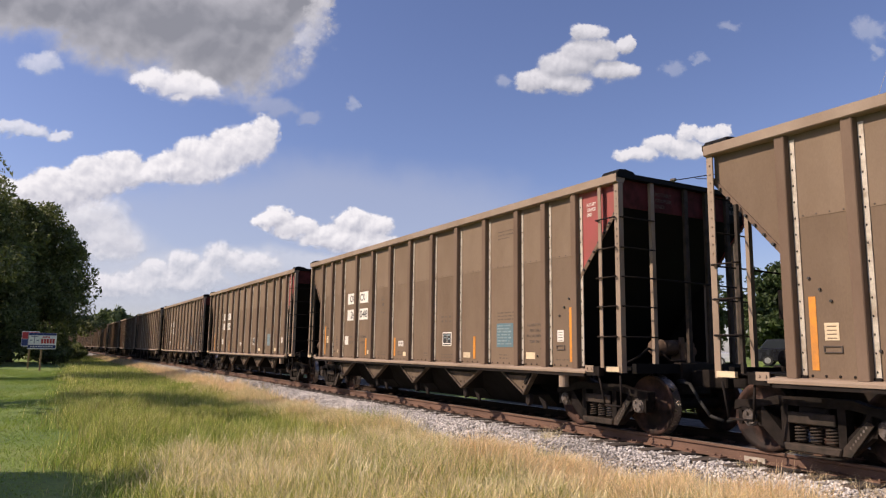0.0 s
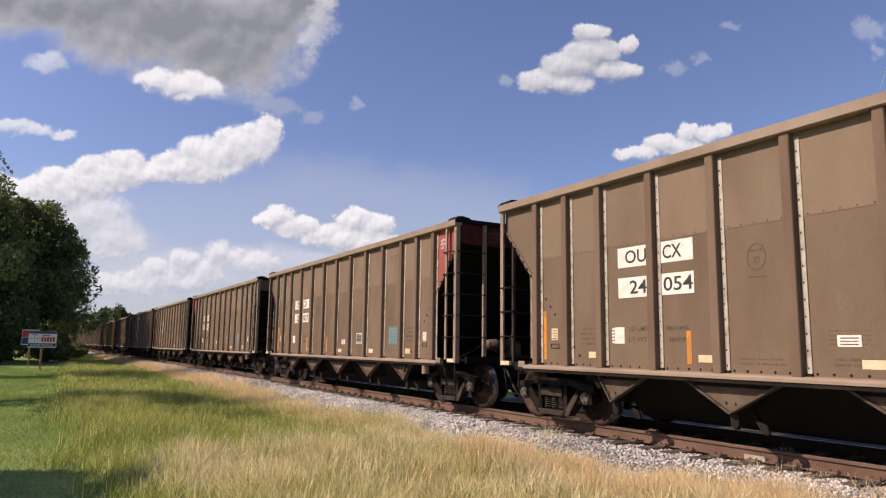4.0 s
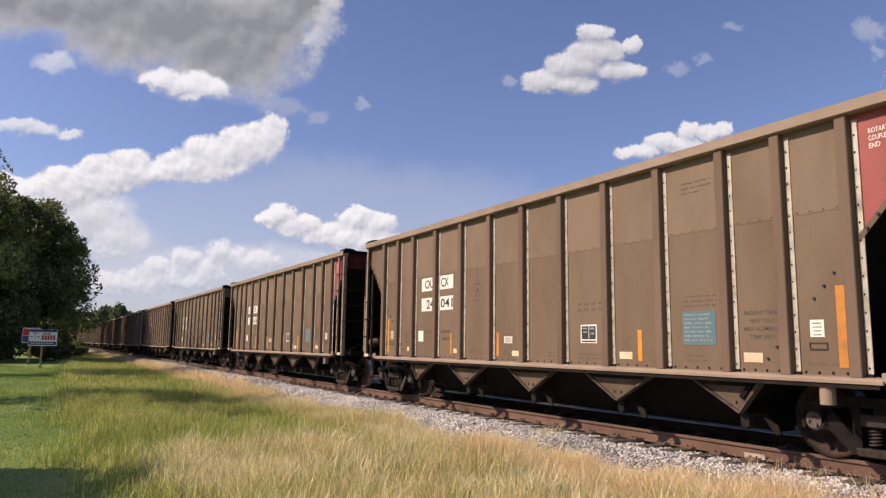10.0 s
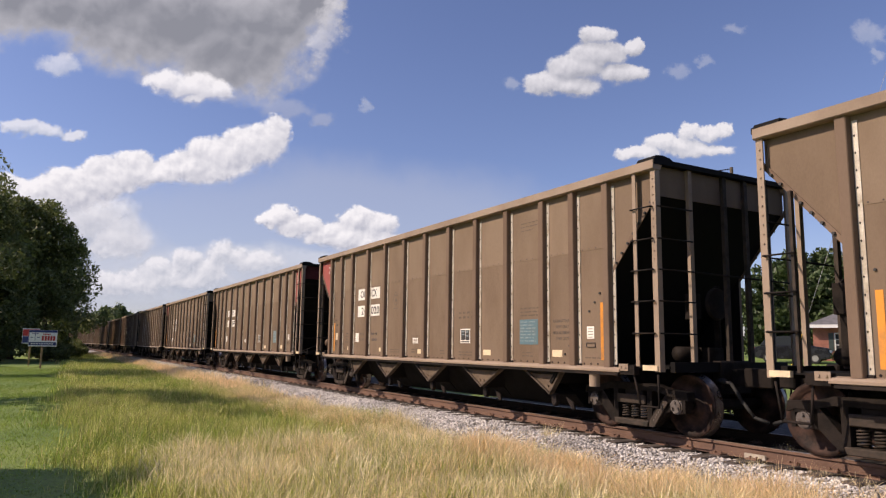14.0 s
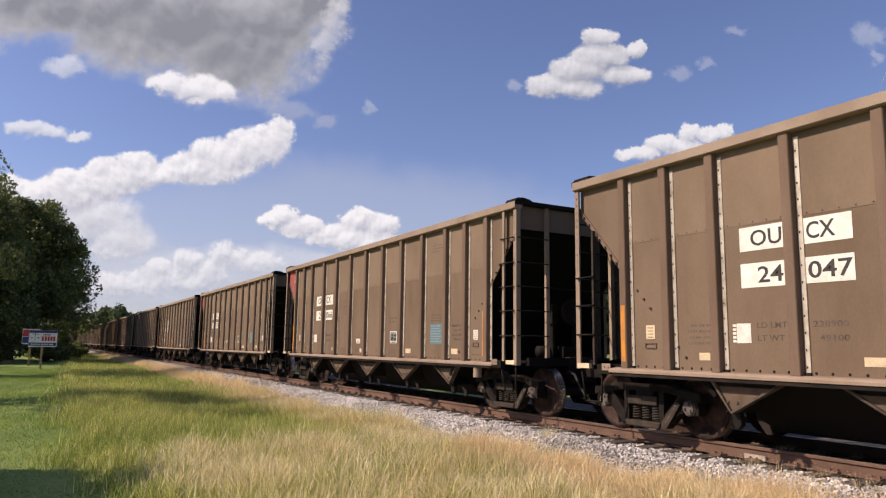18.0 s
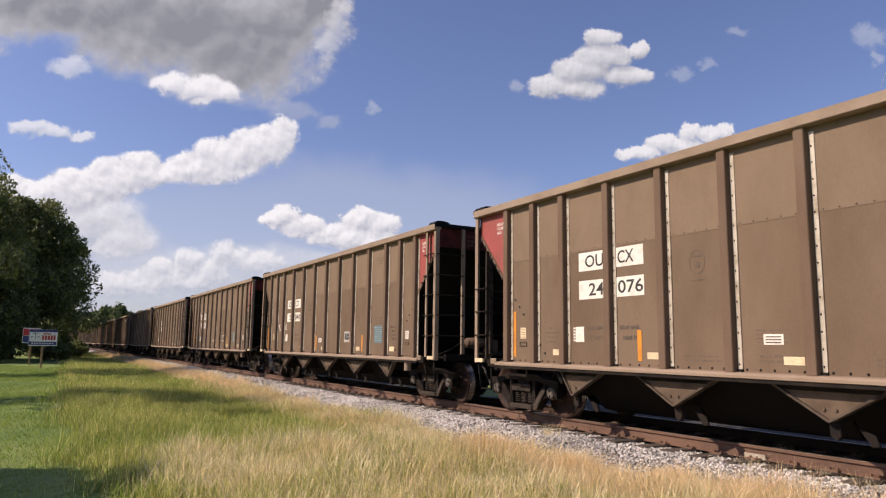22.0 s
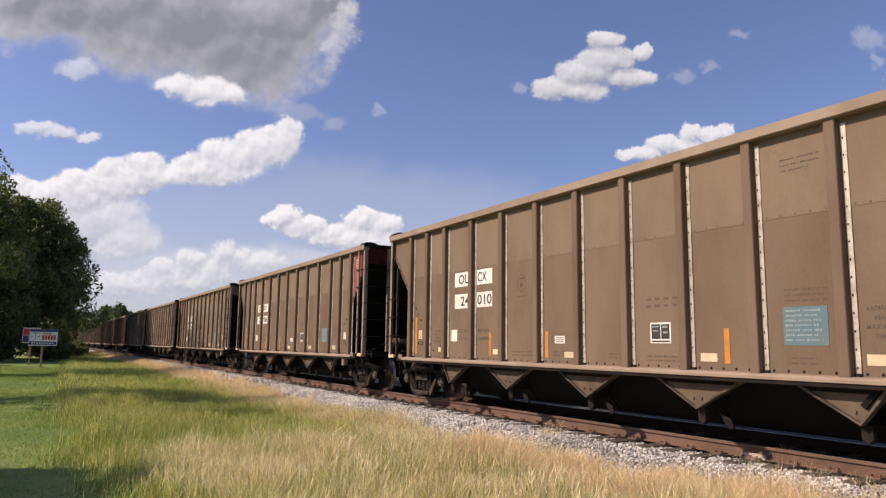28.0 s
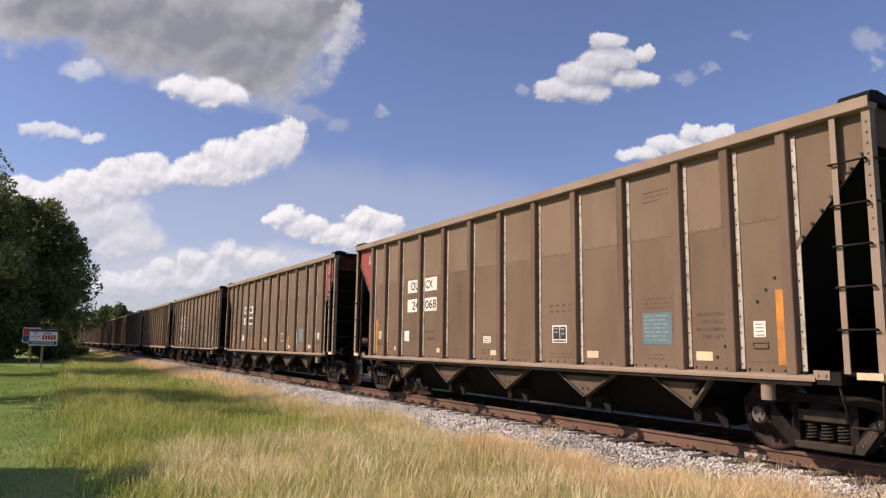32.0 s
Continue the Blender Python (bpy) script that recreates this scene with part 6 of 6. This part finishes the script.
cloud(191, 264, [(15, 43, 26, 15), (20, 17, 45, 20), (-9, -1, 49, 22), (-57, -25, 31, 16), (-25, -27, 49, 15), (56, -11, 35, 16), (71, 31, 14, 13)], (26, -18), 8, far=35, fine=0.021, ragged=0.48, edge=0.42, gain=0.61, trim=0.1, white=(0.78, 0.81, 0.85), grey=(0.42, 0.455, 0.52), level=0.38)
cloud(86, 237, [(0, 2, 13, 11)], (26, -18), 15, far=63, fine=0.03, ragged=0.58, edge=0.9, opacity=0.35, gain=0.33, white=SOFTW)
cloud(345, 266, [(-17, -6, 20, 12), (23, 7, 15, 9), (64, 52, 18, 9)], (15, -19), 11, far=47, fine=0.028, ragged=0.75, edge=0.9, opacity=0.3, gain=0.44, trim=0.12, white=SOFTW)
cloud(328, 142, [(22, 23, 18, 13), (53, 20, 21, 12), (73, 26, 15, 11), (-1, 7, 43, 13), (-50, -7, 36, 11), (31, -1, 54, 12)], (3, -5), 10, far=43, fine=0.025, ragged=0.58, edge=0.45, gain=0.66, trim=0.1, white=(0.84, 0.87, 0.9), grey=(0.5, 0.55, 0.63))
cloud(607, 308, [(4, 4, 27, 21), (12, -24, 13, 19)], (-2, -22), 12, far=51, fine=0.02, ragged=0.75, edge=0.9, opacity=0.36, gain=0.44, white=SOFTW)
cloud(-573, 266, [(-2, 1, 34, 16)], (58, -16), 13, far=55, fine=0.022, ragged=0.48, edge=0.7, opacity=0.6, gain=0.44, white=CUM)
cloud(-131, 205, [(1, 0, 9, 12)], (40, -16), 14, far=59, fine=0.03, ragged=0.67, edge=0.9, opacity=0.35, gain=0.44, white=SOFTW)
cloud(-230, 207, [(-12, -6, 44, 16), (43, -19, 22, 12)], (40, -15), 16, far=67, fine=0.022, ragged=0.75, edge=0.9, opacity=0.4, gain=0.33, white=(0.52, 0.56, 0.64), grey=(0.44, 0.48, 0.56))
# ---- what moves ----
def run(t):
    """How far the train has rolled after t seconds."""
    return 6.7826 * t + 0.01697 * t * t - 0.0001925 * t ** 3 + 0.000002177 * t ** 4


def motions():
    for k, car in train:
        x = START - k * PITCH_LEN
        walk(car, [(t, pose(x + run(t), 0, 0)) for t in range(0, 33)])
        for ws in [o for o in car.children if o.name.startswith("wheel_set")]:
            at = ws.location.copy()
            walk(ws, [(i / 15, Matrix.Translation(at) @ Matrix.Rotation(run(i / 15) / 0.457, 4, "Y")) for i in range(0, 481)])
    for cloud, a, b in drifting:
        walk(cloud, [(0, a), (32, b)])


motions()
